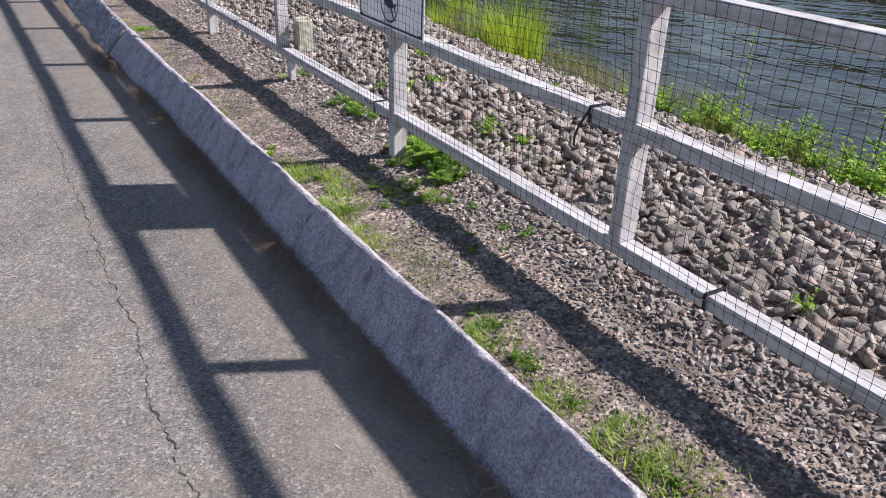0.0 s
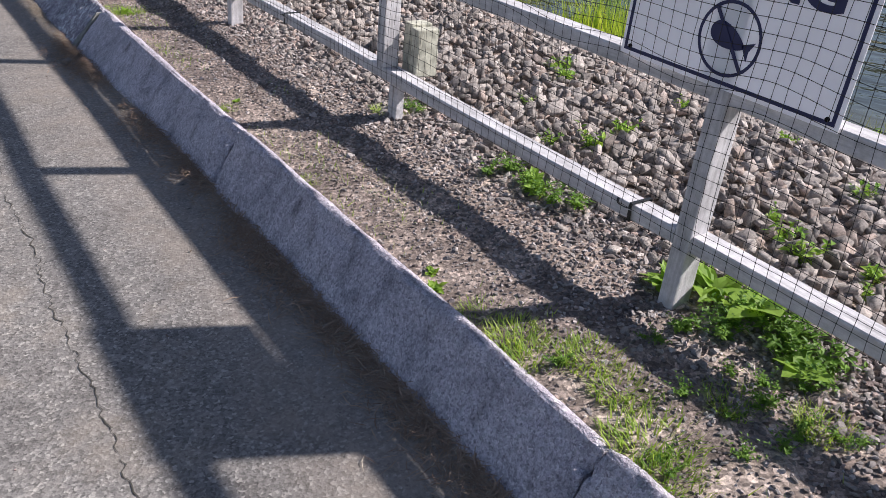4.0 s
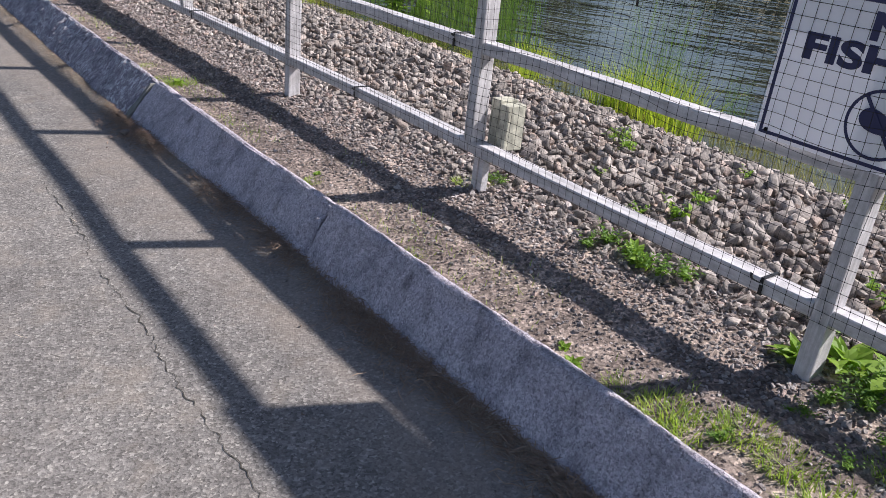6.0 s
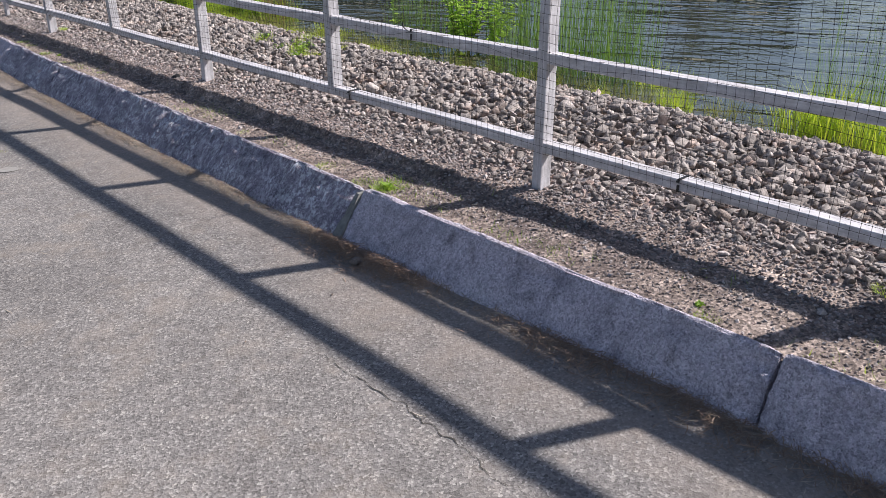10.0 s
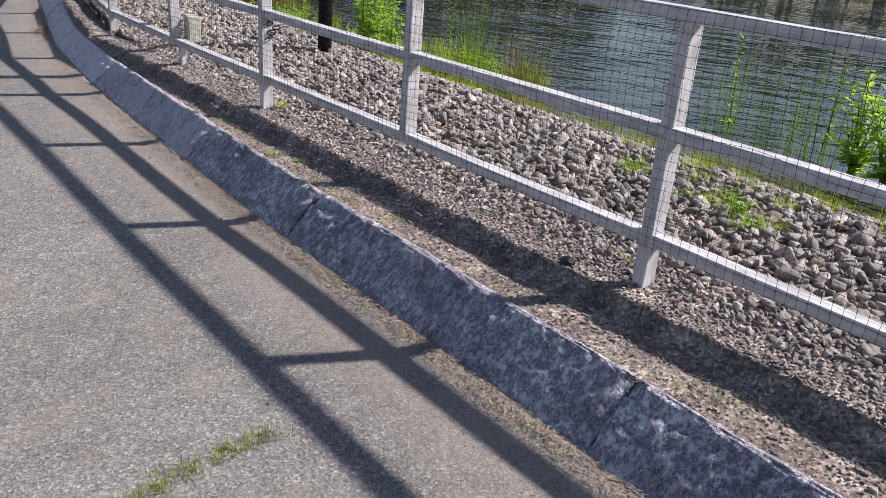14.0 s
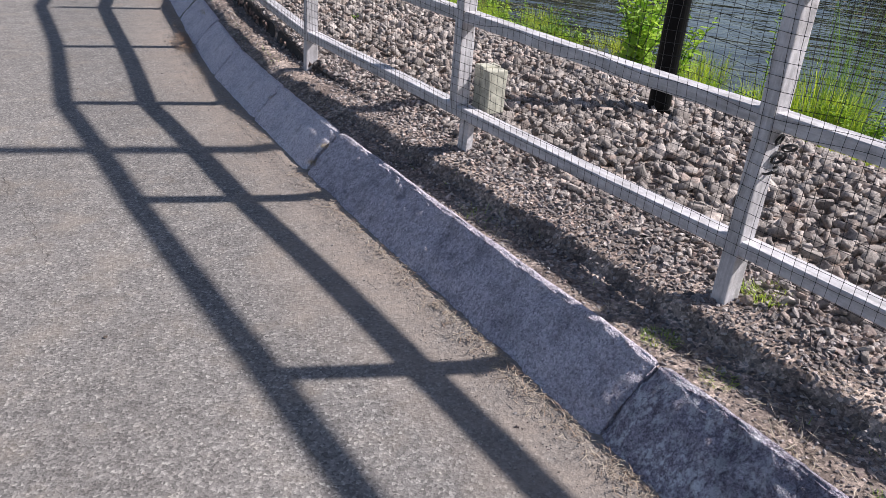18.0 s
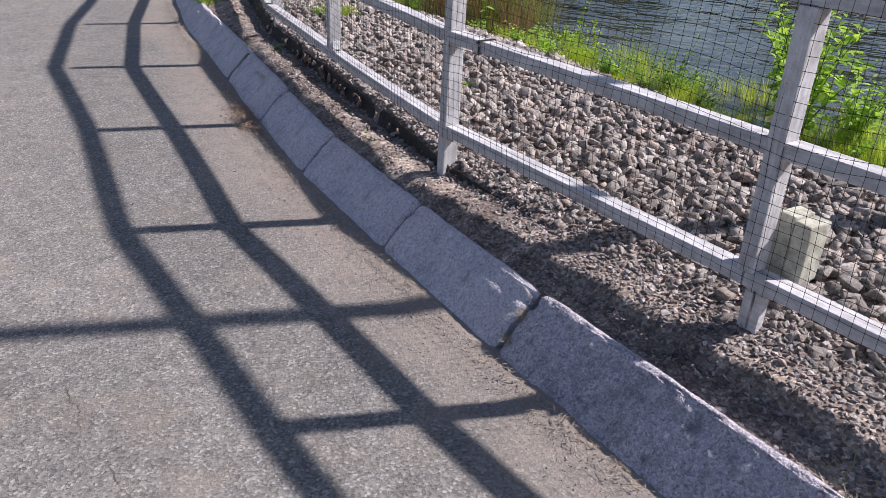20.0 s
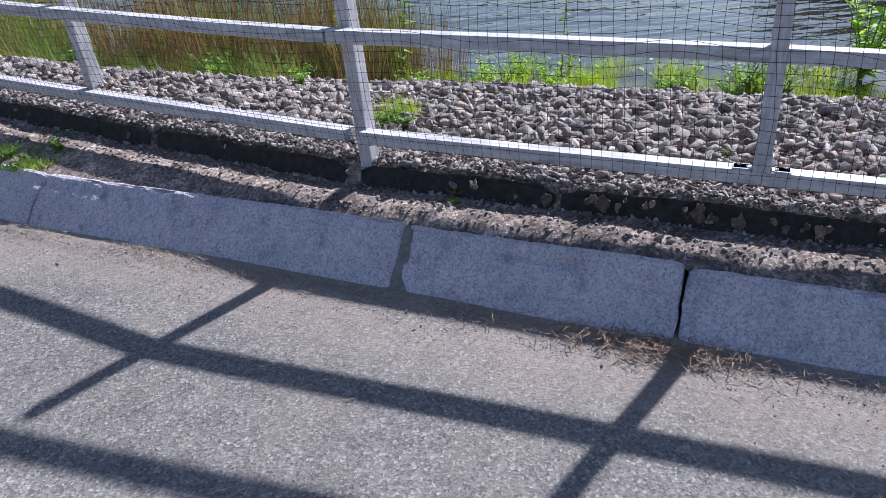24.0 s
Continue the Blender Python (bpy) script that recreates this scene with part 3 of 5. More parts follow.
def make_net():
    total = sum(math.hypot(FENCE_X[i + 1] - FENCE_X[i], FENCE_Y[i + 1] - FENCE_Y[i]) for i in range(len(FENCE_Y) - 1))
    pitch, z0, z1, r = 0.036, LOW - 0.045, TOP - 0.003, 0.00086
    ns, nz = int(total / pitch), int((z1 - z0) / pitch) + 1
    S, Z = np.meshgrid(np.arange(ns) * pitch, np.linspace(z0, z1, nz), indexing="ij")
    base = np.array([along(s) for s in np.arange(ns) * pitch])
    h = (Z - z0) / (z1 - z0)
    slack = np.sin(np.pi * h)
    ds = 0.017 * wave(S, Z, 3.5, 21) + 0.02 * wave(S, Z, 5.5, 28) * slack + 0.004 * wave(S, Z, 19, 22)
    dz = (0.022 * wave(S, Z, 2.7, 23) + 0.026 * wave(S, Z, 5.2, 29)) * slack + 0.003 * wave(S, Z, 17, 24) - 0.03 * slack * np.clip(wave(S, Z * 0, 1.3, 27), 0, 1)
    out = 0.006 + 0.02 * slack * np.clip(0.4 + wave(S, Z, 2.2, 25), 0, 1)
    tx, ty = base[:, 2][:, None], base[:, 3][:, None]
    P = np.stack([base[:, 0][:, None] + base[:, 4][:, None] * h + tx * ds - ty * out, base[:, 1][:, None] + base[:, 5][:, None] * h + ty * ds + tx * out, Z + dz], 2)
    verts, faces, cnt = [], [], 0
    tri = [(0, 1.0), (-0.87, -0.5), (0.87, -0.5)]

    def strand(pts, vertical):
        nonlocal cnt
        for p in pts:
            for a, b in tri:
                verts.append((p[0] + (a if vertical else b * 0.7) * r, p[1] + (b * r if vertical else 0), p[2] + (0 if vertical else a * r)))
        for k in range(len(pts) - 1):
            for j in range(3):
                a, b = cnt + 3 * k + j, cnt + 3 * k + (j + 1) % 3
                faces.append((a, b, b + 3, a + 3))
        cnt += 3 * len(pts)

    for i in range(ns):
        strand(P[i], True)
    for j in range(nz):
        strand(P[:, j], False)
    k = 0.0026
    for p in P.reshape(-1, 3):
        if p[1] < -1:
            continue
        verts += [(p[0] - k, p[1], p[2]), (p[0], p[1] - k, p[2]), (p[0], p[1] + k, p[2]), (p[0], p[1], p[2] + k), (p[0], p[1], p[2] - k)]
        faces += [(cnt, cnt + 1, cnt + 3), (cnt, cnt + 3, cnt + 2), (cnt, cnt + 2, cnt + 4), (cnt, cnt + 4, cnt + 1)]
        cnt += 5
    put("netting", mesh_data("netting", verts, faces, NET, True), fence, None, "black plastic mesh netting")


make_net()


# ---- cable ties on the rails ----
def tie(y, z, tail, drop):
    """One flat strap swept round the rail, its end left sticking out."""
    h, d, w, t = THICK + 0.003, DEEP + 0.006, 0.011, 0.0028
    path = [(-0.003, -0.02), (-0.003, -h), (d, -h), (d, 0.002), (-0.003, 0.002), (-0.006, -0.012)]
    n = 7 if tail else 2
    for k in range(1, n + 1):
        a = k / n
        reach = tail if tail else 0.012
        path.append((-0.008 - 0.035 * math.sin(2.2 * a) * (1 if tail else 0.2), -0.012 + drop * reach * a))
    bm = bmesh.new()
    rows = []
    for k, (px, pz) in enumerate(path):
        q0, q1 = Vector((*path[max(k - 1, 0)], 0)), Vector((*path[min(k + 1, len(path) - 1)], 0))
        tang = (q1 - q0).normalized()
        nx, nz = -tang.y * t / 2, tang.x * t / 2
        sway = 0.02 * max(0, k - 5) / n if tail else 0
        ww = w if k <= 5 else w * 0.7
        rows.append([bm.verts.new((px + sg * nx, sd * ww / 2 + sway, pz + sg * nz)) for sg, sd in ((1, -1), (1, 1), (-1, 1), (-1, -1))])
    for a, b in zip(rows, rows[1:]):
        for k in range(4):
            bm.faces.new((a[k], a[(k + 1) % 4], b[(k + 1) % 4], b[k]))
    bm.faces.new(rows[0])
    bm.faces.new(rows[-1][::-1])
    bmesh.ops.recalc_face_normals(bm, faces=bm.faces)
    part("cable_tie", bm, NET, fence, "black plastic cable tie").matrix_basis = pose(fence_x(y), y, z + 0.002)


for y, z, tail, drop in ((1.87, MID, 0.12, -1), (1.3, LOW, 0.03, 1), (1.95, TOP, 0.0, 1), (3.43, LOW, 0.03, 1), (4.93, MID, 0, 1), (5.65, LOW, 0, 1),
                         (4.65, TOP, 0, 1), (4.01, TOP, 0.13, -1), (7.73, LOW, 0, 1), (7.2, MID, 0.05, 1), (11.03, TOP, 0.06, 1),
                         (11.42, TOP, 0.04, -1), (15.2, MID, 0, 1), (6.94, TOP, 0.12, -1)):
    tie(y, z, tail, drop)

for y in (16.8, 16.925):
    ob = part("bracket", box_bm(0.05, 0.05, 0.006, 0.002, (0.035, 0, 0.003)), PAINT, fence, "white painted metal bracket")
    ob.matrix_basis = pose(fence_x(y), y, LOW - 0.001, 0, 0, heading(14))


def wire_loop(x, y, z, r0, turn, tilt):
    bm = bmesh.new()
    n, m, r1 = 20, 5, 0.0042
    rings = []
    for a in range(n):
        t = 2 * math.pi * a / n
        c = Vector((r0 * 1.5 * math.cos(t), 0, r0 * math.sin(t)))
        o = c.normalized()
        rings.append([bm.verts.new(c + o * r1 * math.cos(2 * math.pi * b / m) + Vector((0, r1 * math.sin(2 * math.pi * b / m), 0))) for b in range(m)])
    for a in range(n):
        for b in range(m):
            bm.faces.new((rings[a][b], rings[(a + 1) % n][b], rings[(a + 1) % n][(b + 1) % m], rings[a][(b + 1) % m]))
    part("wire_loop", bm, NET, fence, "black wire loop").matrix_basis = pose(x, y, z, tilt, 0, turn)


wire_loop(1.713, 12.405, 0.79, 0.014, 12, 15)
wire_loop(1.723, 12.4, 0.735, 0.017, -8, 20)
wire_loop(1.703, 12.402, 0.7, 0.02, 25, 60)
wire_loop(1.748, 12.39, 0.765, 0.014, -30, 35)

# ---- no fishing sign ----
def text_mesh(words, size):
    cu = bpy.data.curves.new("words", "FONT")
    cu.body, cu.size, cu.extrude, cu.align_x, cu.align_y = words, size, 0.0008, "CENTER", "CENTER"
    cu.space_character, cu.offset = 1.02, 0.0035
    ob = bpy.data.objects.new("words", cu)
    scene.collection.objects.link(ob)
    bpy.context.view_layer.update()
    me = bpy.data.meshes.new_from_object(ob.evaluated_get(bpy.context.evaluated_depsgraph_get()))
    bpy.data.objects.remove(ob)
    return me


SW, SH = 0.625, 0.405
sign = empty("sign", 1.6625, 3.255, 1.062)
sign.matrix_basis = Matrix.Translation((1.6625, 3.255, 1.062)) @ Matrix(((0, 0, -1, 0), (-1, 0, 0, 0), (0, 1, 0, 0), (0, 0, 0, 1))) @ pose(0, 0, 0, 0, 0, -0.6)
tagged(sign, "white no fishing sign with navy border and fish symbol", "sign")
part("panel", box_bm(SW, SH, 0.004, 0.0012), SIGN_WHITE, sign)


def frame_strip(w, h, t, z):
    bm = bmesh.new()
    for cx, cy, sx, sy in ((0, h / 2, w + t, t), (0, -h / 2, w + t, t), (w / 2, 0, t, h - t), (-w / 2, 0, t, h - t)):
        bmesh.ops.create_cube(bm, size=1.0, matrix=Matrix.Translation((cx, cy, z)) @ Matrix.Diagonal((sx, sy, 0.0012, 1)))
    return bm


part("border", frame_strip(SW - 0.03, SH - 0.03, 0.009, 0.0028), NAVY, sign, "navy printed border")
for words, size, yy, sx in (("NO", 0.088, 0.128, 1.3), ("FISHING", 0.088, 0.052, 1.5)):
    me = text_mesh(words, size)
    me.materials.clear()
    me.materials.append(NAVY)
    put("lettering", me, sign, Matrix.Translation((0, yy, 0.003)) @ Matrix.Diagonal((sx, 1, 1, 1)), "navy printed letters")
bm = bmesh.new()
ring = []
for k in range(40):
    a = 2 * math.pi * k / 40
    ring.append([bm.verts.new((r * math.cos(a), r * math.sin(a) - 0.088, 0.0034)) for r in (0.078, 0.086)])
for k in range(40):
    a, b = ring[k], ring[(k + 1) % 40]
    bm.faces.new((a[0], a[1], b[1], b[0]))
bmesh.ops.create_cube(bm, size=1.0, matrix=Matrix.Translation((0, -0.088, 0.0046)) @ pose(0, 0, 0, 0, 0, -52) @ Matrix.Diagonal((0.158, 0.009, 0.0008, 1)))
part("ring", bm, NAVY, sign, "navy prohibition ring and bar")
bm = bmesh.new()
out = []
for k in range(28):
    a = 2 * math.pi * k / 28
    out.append(bm.verts.new((0.05 * math.cos(a) - 0.006, 0.026 * math.sin(a) * (1 - 0.35 * math.cos(a)) - 0.086, 0.0032)))
bm.faces.new(out)
bm.faces.new([bm.verts.new((x, y - 0.086, 0.0032)) for x, y in ((0.036, 0.004), (0.066, 0.026), (0.06, 0.0), (0.066, -0.024))])
bmesh.ops.transform(bm, matrix=Matrix.Translation((0, -0.088, 0)) @ pose(0, 0, 0, 0, 0, -16) @ Matrix.Translation((0, 0.088, 0)), verts=bm.verts)
part("fish", bm, NAVY, sign, "navy fish silhouette")
for x in (-SW / 2 + 0.03, SW / 2 - 0.03):
    for y in (-SH / 2 + 0.022, SH / 2 - 0.022):
        ob = part("bolt", cyl_bm(0.006, 0.005, 0.002, 0.006, 10), BLACK_METAL, sign, "dark bolt head")
        ob.matrix_basis = Matrix.Translation((x, y, 0))


# ---- timber blocks and stakes behind two posts ----
def timber_block(y, seed):
    for cy, w, h in ((-0.03, 0.052, 0.185), (0.026, 0.056, 0.195)):
        bm = box_bm(0.095, w, h, 0.006, (0, cy, h / 2))
        bmesh.ops.subdivide_edges(bm, edges=[e for e in bm.edges if e.calc_length() > 0.08], cuts=3)
        for v in bm.verts:
            v.co += Vector([0.004 * noise.noise(v.co * 25 + Vector((k * 9, seed, cy * 99))) for k in range(3)])
        part("timber_block", bm, STUMP, fence, "cracked weathered timber block fixed behind a post").matrix_basis = pose(1.812, y - 0.06, 0.452, 0, 0, -3)
    for dy in (0.0, -0.036):
        part("stake", box_bm(0.034, 0.028, 0.5, 0.003, (0, 0, 0.15)), PAINT, fence).matrix_basis = pose(1.735, y + dy, 0.028, 0, 1, 0)


timber_block(4.78, 1)
timber_block(13.90, 2)

# ---- lamp post ----
lamp = tagged(empty("lamp_post", 3.0, 13.89, 0.2), "black metal lamp post standing among the stones", "lamp post")
part("pole", cyl_bm(0.059, 0.048, 0.1, 4.2, 24), BLACK_METAL, lamp)
part("base", cyl_bm(0.078, 0.072, -0.1, 0.13, 24), BLACK_METAL, lamp, "thicker black base collar")


# ---- weed fabric along the trench ----
def fabric_piece(y0, y1, seed, root):
    """One hanging length of fabric with a ragged top and loose foot."""
    r = random.Random(seed)
    ys = np.arange(y0, y1, 0.02)
    verts, faces, m = [], [], 8
    for i, y in enumerate(ys):
        w = float(wave(np.array(y), np.array(0.0), 6, 31)) + 0.6 * float(wave(np.array(y), np.array(0.0), 17, 36))
        rise = float(smooth01((y - 14.2) / 2.4))
        top = 0.245 + 0.09 * rise + 0.006 * w + 0.004 * r.uniform(-1, 1) - 0.03 * max(0.0, 1 - min(i, len(ys) - 1 - i) / 3)
        x = float(fence_x(y)) + 0.036
        b = float(wave(np.array(y), np.array(0.0), 9, 33)) + 0.5 * float(wave(np.array(y), np.array(0.0), 31, 35))
        foot = 0.2 + 0.02 * r.random() * rise
        for k, dx in enumerate((-0.05, -0.03, -0.016, -0.006, 0.0, 0.002)):
            t = k / 5
            verts.append((x + dx + 0.012 * b * (1 - t) * (0.4 + t), y, foot + (top - foot) * t))
        verts += [(x + 0.001, y, top - 0.002), (x + 0.002, y, foot)]
    for i in range(len(ys) - 1):
        for j in range(m - 1):
            a = i * m + j
            faces.append((a, a + 1, a + m + 1, a + m))
    put("fabric_length", mesh_data("fabric_length", verts, faces, FABRIC, True), root)


fabric_root = tagged(empty("weed_fabric", 1.9, 16.5, 0.25), "torn black weed fabric hanging along the soil under the fence", "fabric")
fabric_root.location = (0, 0, 0)
for i, (y0, y1) in enumerate(((14.7, 16.2), (16.24, 17.5), (17.52, 18.3), (18.36, 19.4), (19.43, 20.6), (20.62, 23.0))):
    fabric_piece(y0, y1, 40 + i, fabric_root)


# ---- stones ----
def hull(npts, seed, flat, blocky=False):
    """A small stone; blocky ones are boxes with worn corners."""
    r = random.Random(seed)
    bm = bmesh.new()
    if blocky:
        for k in range(8):
            corner = Vector([(1 if (k >> b) & 1 else -1) * r.uniform(0.55, 0.95) for b in range(3)])
            for _ in range(npts):
                v = Vector([q * r.uniform(0.72, 1.0) for q in corner])
                v = v / v.length ** 0.45
                bm.verts.new((v.x * 0.52, v.y * 0.4, v.z * flat * 1.1))
    else:
        for k in range(npts):
            v = Vector((r.gauss(0, 1), r.gauss(0, 1), r.gauss(0, 1))).normalized() * r.uniform(0.86, 1.0)
            bm.verts.new((v.x * r.uniform(0.46, 0.52), v.y * r.uniform(0.34, 0.4), v.z * flat))
    res = bmesh.ops.convex_hull(bm, input=bm.verts)
    junk = list({g for g in res["geom_interior"] + res["geom_unused"] if isinstance(g, bmesh.types.BMVert)})
    if junk:
        bmesh.ops.delete(bm, geom=junk, context="VERTS")
    bmesh.ops.triangulate(bm, faces=bm.faces[:])
    bm.verts.index_update()
    v = np.array([q.co[:] for q in bm.verts])
    f = np.array([[q.index for q in p.verts] for p in bm.faces])
    bm.free()
    return v, f


def turns(n, rs, tip):
    a, b, c = rs.uniform(0, 2 * np.pi, n), rs.normal(0, tip, n), rs.normal(0, tip, n)
    ca, sa, cb, sb, cc, sc = np.cos(a), np.sin(a), np.cos(b), np.sin(b), np.cos(c), np.sin(c)
    z = np.zeros(n)
    o = np.ones(n)
    rz = np.array([[ca, -sa, z], [sa, ca, z], [z, z, o]])
    rx = np.array([[o, z, z], [z, cb, -sb], [z, sb, cb]])
    ry = np.array([[cc, z, sc], [z, o, z], [-sc, z, cc]])
    return np.einsum("ijn,jkn,kln->nil", rz, rx, ry)


def scatter(name, x, y, z, size, shapes, mat, parent, rs, tip=0.35, label="", smooth=False):
    """Many small pieces joined in one mesh of kind stuff."""
    n = len(x)
    pick = rs.randint(0, len(shapes), n)
    V, F, base = [], [], 0
    R = turns(n, rs, tip)
    for k, (v, f) in enumerate(shapes):
        ids = np.nonzero(pick == k)[0]
        if not len(ids):
            continue
        st = rs.uniform(0.8, 1.25, (len(ids), 1, 3))
        w = np.einsum("nij,nvj->nvi", R[ids], v[None] * st) * size[ids][:, None, None]
        w += np.stack([x[ids], y[ids], z[ids]], 1)[:, None]
        V.append(w.reshape(-1, 3))
        F.append((f[None] + (np.arange(len(ids)) * len(v))[:, None, None] + base).reshape(-1, f.shape[1]))
        base += len(ids) * len(v)
    V, F = np.concatenate(V), np.concatenate(F)
    me = bpy.data.meshes.new(name)
    me.vertices.add(len(V))
    me.vertices.foreach_set("co", V.astype(np.float32).ravel())
    me.loops.add(F.size)
    me.loops.foreach_set("vertex_index", F.astype(np.int32).ravel())
    me.polygons.add(len(F))
    me.polygons.foreach_set("loop_start", np.arange(0, F.size, F.shape[1], dtype=np.int32))
    me.materials.append(mat)
    me.update(calc_edges=True)
    me.validate()
    me.polygons.foreach_set("use_smooth", [smooth] * len(me.polygons))
    return tagged(put(name, me, parent, None, label), kind="stuff")


def jitter_grid(y0, y1, width, step, rs, amount=0.45):
    ny, nx = int((y1 - y0) / step), int(width / step)
    a, b = np.meshgrid(np.arange(nx), np.arange(ny))
    u = (a + 0.5 * (b % 2) + 0.5 + rs.uniform(-amount, amount, a.shape)) * step
    y = y0 + (b + 0.5 + rs.uniform(-amount, amount, a.shape)) * step
    return u.ravel(), y.ravel()


rs = np.random.RandomState(11)
ROCKS = [hull(3, 100 + k, rnd, True) for k, rnd in enumerate((0.2, 0.22, 0.25, 0.16, 0.27, 0.19, 0.23, 0.17, 0.14, 0.24, 0.2, 0.18, 0.16, 0.21, 0.13, 0.19))]
PEBBLES = [hull(12 + k % 3, 200 + k, rnd) for k, rnd in enumerate((0.22, 0.18, 0.26, 0.2, 0.28, 0.21, 0.24))]
stone_bank = tagged(empty("stone_bank", 0, 0, 0), "bank of loose grey angular stones along the pond", "stones", kind="structure")
u, y = jitter_grid(-2.2, 23.5, 3.4, 0.041, rs)
f, e = fence_x(y), edge_x(y)
x = f + 0.03 + u
far = smooth01((y - 17.5) / 3) * smooth01((x - e + 0.9) / 0.5)
keep = (x < e + 0.25 + 0.15 * wave(x, y, 2.5, 40)) & (rs.uniform(0, 1, len(x)) > far * 0.75)
x, y, f = x[keep], y[keep], f[keep]
grow = smooth01((x - f) / 0.45)
size = (0.03 + 0.03 * grow) * rs.uniform(0.6, 1.4, len(x)) * np.where(rs.uniform(0, 1, len(x)) > 0.94, 1.45, 1.0)
z = bank_z(x, y) + size * 0.05 + rs.uniform(0, 0.04, len(x)) * grow - 0.01 * grow
near = np.nonzero((y > 1.3) & (y < 3.1) & (x < f + 0.62) & (size > 0.045))[0][:290]
rest = np.ones(len(x), bool)
rest[near] = False
scatter("stones", x[rest], y[rest], z[rest], size[rest], ROCKS, ROCK, stone_bank, rs, 0.6, "many loose grey-brown stones", True)
rock_me = [mesh_data("stone", v.tolist(), ff.tolist(), ROCK, True) for v, ff in ROCKS]
for i in near:
    k = int(rs.randint(0, len(ROCKS)))
    put("stone", rock_me[k], stone_bank, pose(x[i], y[i], z[i], rs.normal(0, 28), rs.normal(0, 28), rs.uniform(0, 360)) @ Matrix.Diagonal((*(size[i] * rs.uniform(0.8, 1.25, 3)), 1)))

gravel = tagged(empty("gravel_strip", 0, 0, 0), "strip of fine brown gravel between kerb and fence", "gravel", kind="structure")
def scrap(y, z, tall, seed):
    """A ragged scrap hanging on the fabric."""
    r = random.Random(seed)
    n, verts = 11, []
    for side in (0.0, 0.004):
        for k in range(n):
            a = 2 * math.pi * k / n
            q = random.Random(seed * 31 + k).uniform(0.55, 1.1)
            verts.append((side - 0.008 * math.sin(a * 2 + seed), 0.4 * tall * q * math.cos(a), 0.5 * tall * q * math.sin(a)))
    faces = [tuple(range(n))[::-1], tuple(range(n, 2 * n))] + [(k, (k + 1) % n, n + (k + 1) % n, n + k) for k in range(n)]
    put("scrap", mesh_data("scrap", verts, faces, RUST_SCRAP), fabric_root, pose(float(fence_x(y)) + 0.01, y, z, r.uniform(-40, 40), 12, -12), "torn brownish scrap of fabric and bark")


pr2 = random.Random(8)
for k in range(44):
    y = pr2.gauss(16.7, 0.55) if k < 26 else pr2.uniform(15.2, 20.4)
    scrap(y, pr2.uniform(0.285, 0.325) - 0.03 * (y < 16), pr2.uniform(0.018, 0.045) + (0.03 if k % 7 == 0 else 0), k)
u, y = jitter_grid(-1.0, 21.5, 0.92, 0.016, rs)
f = fence_x(y)
u = u - 0.2
x = f + 0.16 - u
k = kerb_x(y) + 0.036
pr = 0.66 + 0.32 * smooth01((0.44 - u + 0.2 * wave(x, y, 4, 50)) / 0.24)
trench = smooth01((y - 14.6) / 0.6) * (u > 0.155)
keep = (x > k) & (rs.uniform(0, 1, len(x)) < np.where(trench > 0.5, 0.3, pr))
x, y, u = x[keep], y[keep], u[keep]
size = rs.uniform(0.009, 0.024, len(x)) * (1.2 - 0.4 * np.clip((u - 0.22) / 0.35, 0, 1) + 0.7 * np.clip((0.2 - u) / 0.3, 0, 1)) * np.where(rs.uniform(0, 1, len(x)) > 0.97, 1.8, 1)
z = bank_z(x, y) + size * 0.08
near = np.nonzero((y > 1.5) & (y < 3.2) & (u > 0.1) & (u < 0.4) & (size > 0.019))[0][:290]
rest = np.ones(len(x), bool)
rest[near] = False
scatter("gravel", x[rest], y[rest], z[rest], size[rest], PEBBLES, GRAVEL, gravel, rs, 0.38, "fine brown-grey gravel")
pebble_me = [mesh_data("pebble", v.tolist(), ff.tolist(), GRAVEL) for v, ff in PEBBLES]
for i in near:
    k = int(rs.randint(0, len(PEBBLES)))
    put("pebble", pebble_me[k], gravel, pose(x[i], y[i], z[i], rs.normal(0, 20), rs.normal(0, 20), rs.uniform(0, 360)) @ Matrix.Diagonal((*(size[i] * rs.uniform(0.8, 1.25, 3)), 1)))

n = 9000
y = rs.uniform(-1, 21, n)
x = kerb_x(y) - kerb_in(y) - np.abs(rs.normal(0, 0.11, n)) - (rs.uniform(0, 1, n) > 0.93) * rs.uniform(0, 1.5, n)
size = rs.uniform(0.003, 0.009, n) * np.where(rs.uniform(0, 1, n) > 0.985, 1.9, 1)
scatter("grit", x, y, path_z(x, y) + size * 0.2, size, PEBBLES, GRAVEL, gravel, rs, 0.4, "loose grit scattered on the asphalt")


def lump(name, x, y, z, size, flat, seed, mat, label, category):
    v, f = hull(26, seed, flat)
    me = mesh_data(name, v.tolist(), f.tolist(), mat)
    return tagged(put(name, me, None, pose(x, y, z, 6, -8, seed * 40) @ Matrix.Scale(size, 4)), label, category)


# black lump about 10 cm across on the gravel, then two loose stones
lump("fabric_scrap", 1.6, 9.73, 0.255, 0.1, 0.35, 7, NET, "small black lump on the gravel", "fabric")
lump("loose_stone", float(kerb_x(6.72)) - 0.26, 6.72, 0.018, 0.07, 0.3, 9, ROCK, "small grey stone lying at the kerb foot", "stone")
lump("loose_stone", float(kerb_x(7.55)) - 0.27, 7.62, 0.026, 0.045, 0.3, 12, ROCK, "small grey stone lying at the kerb foot", "stone")
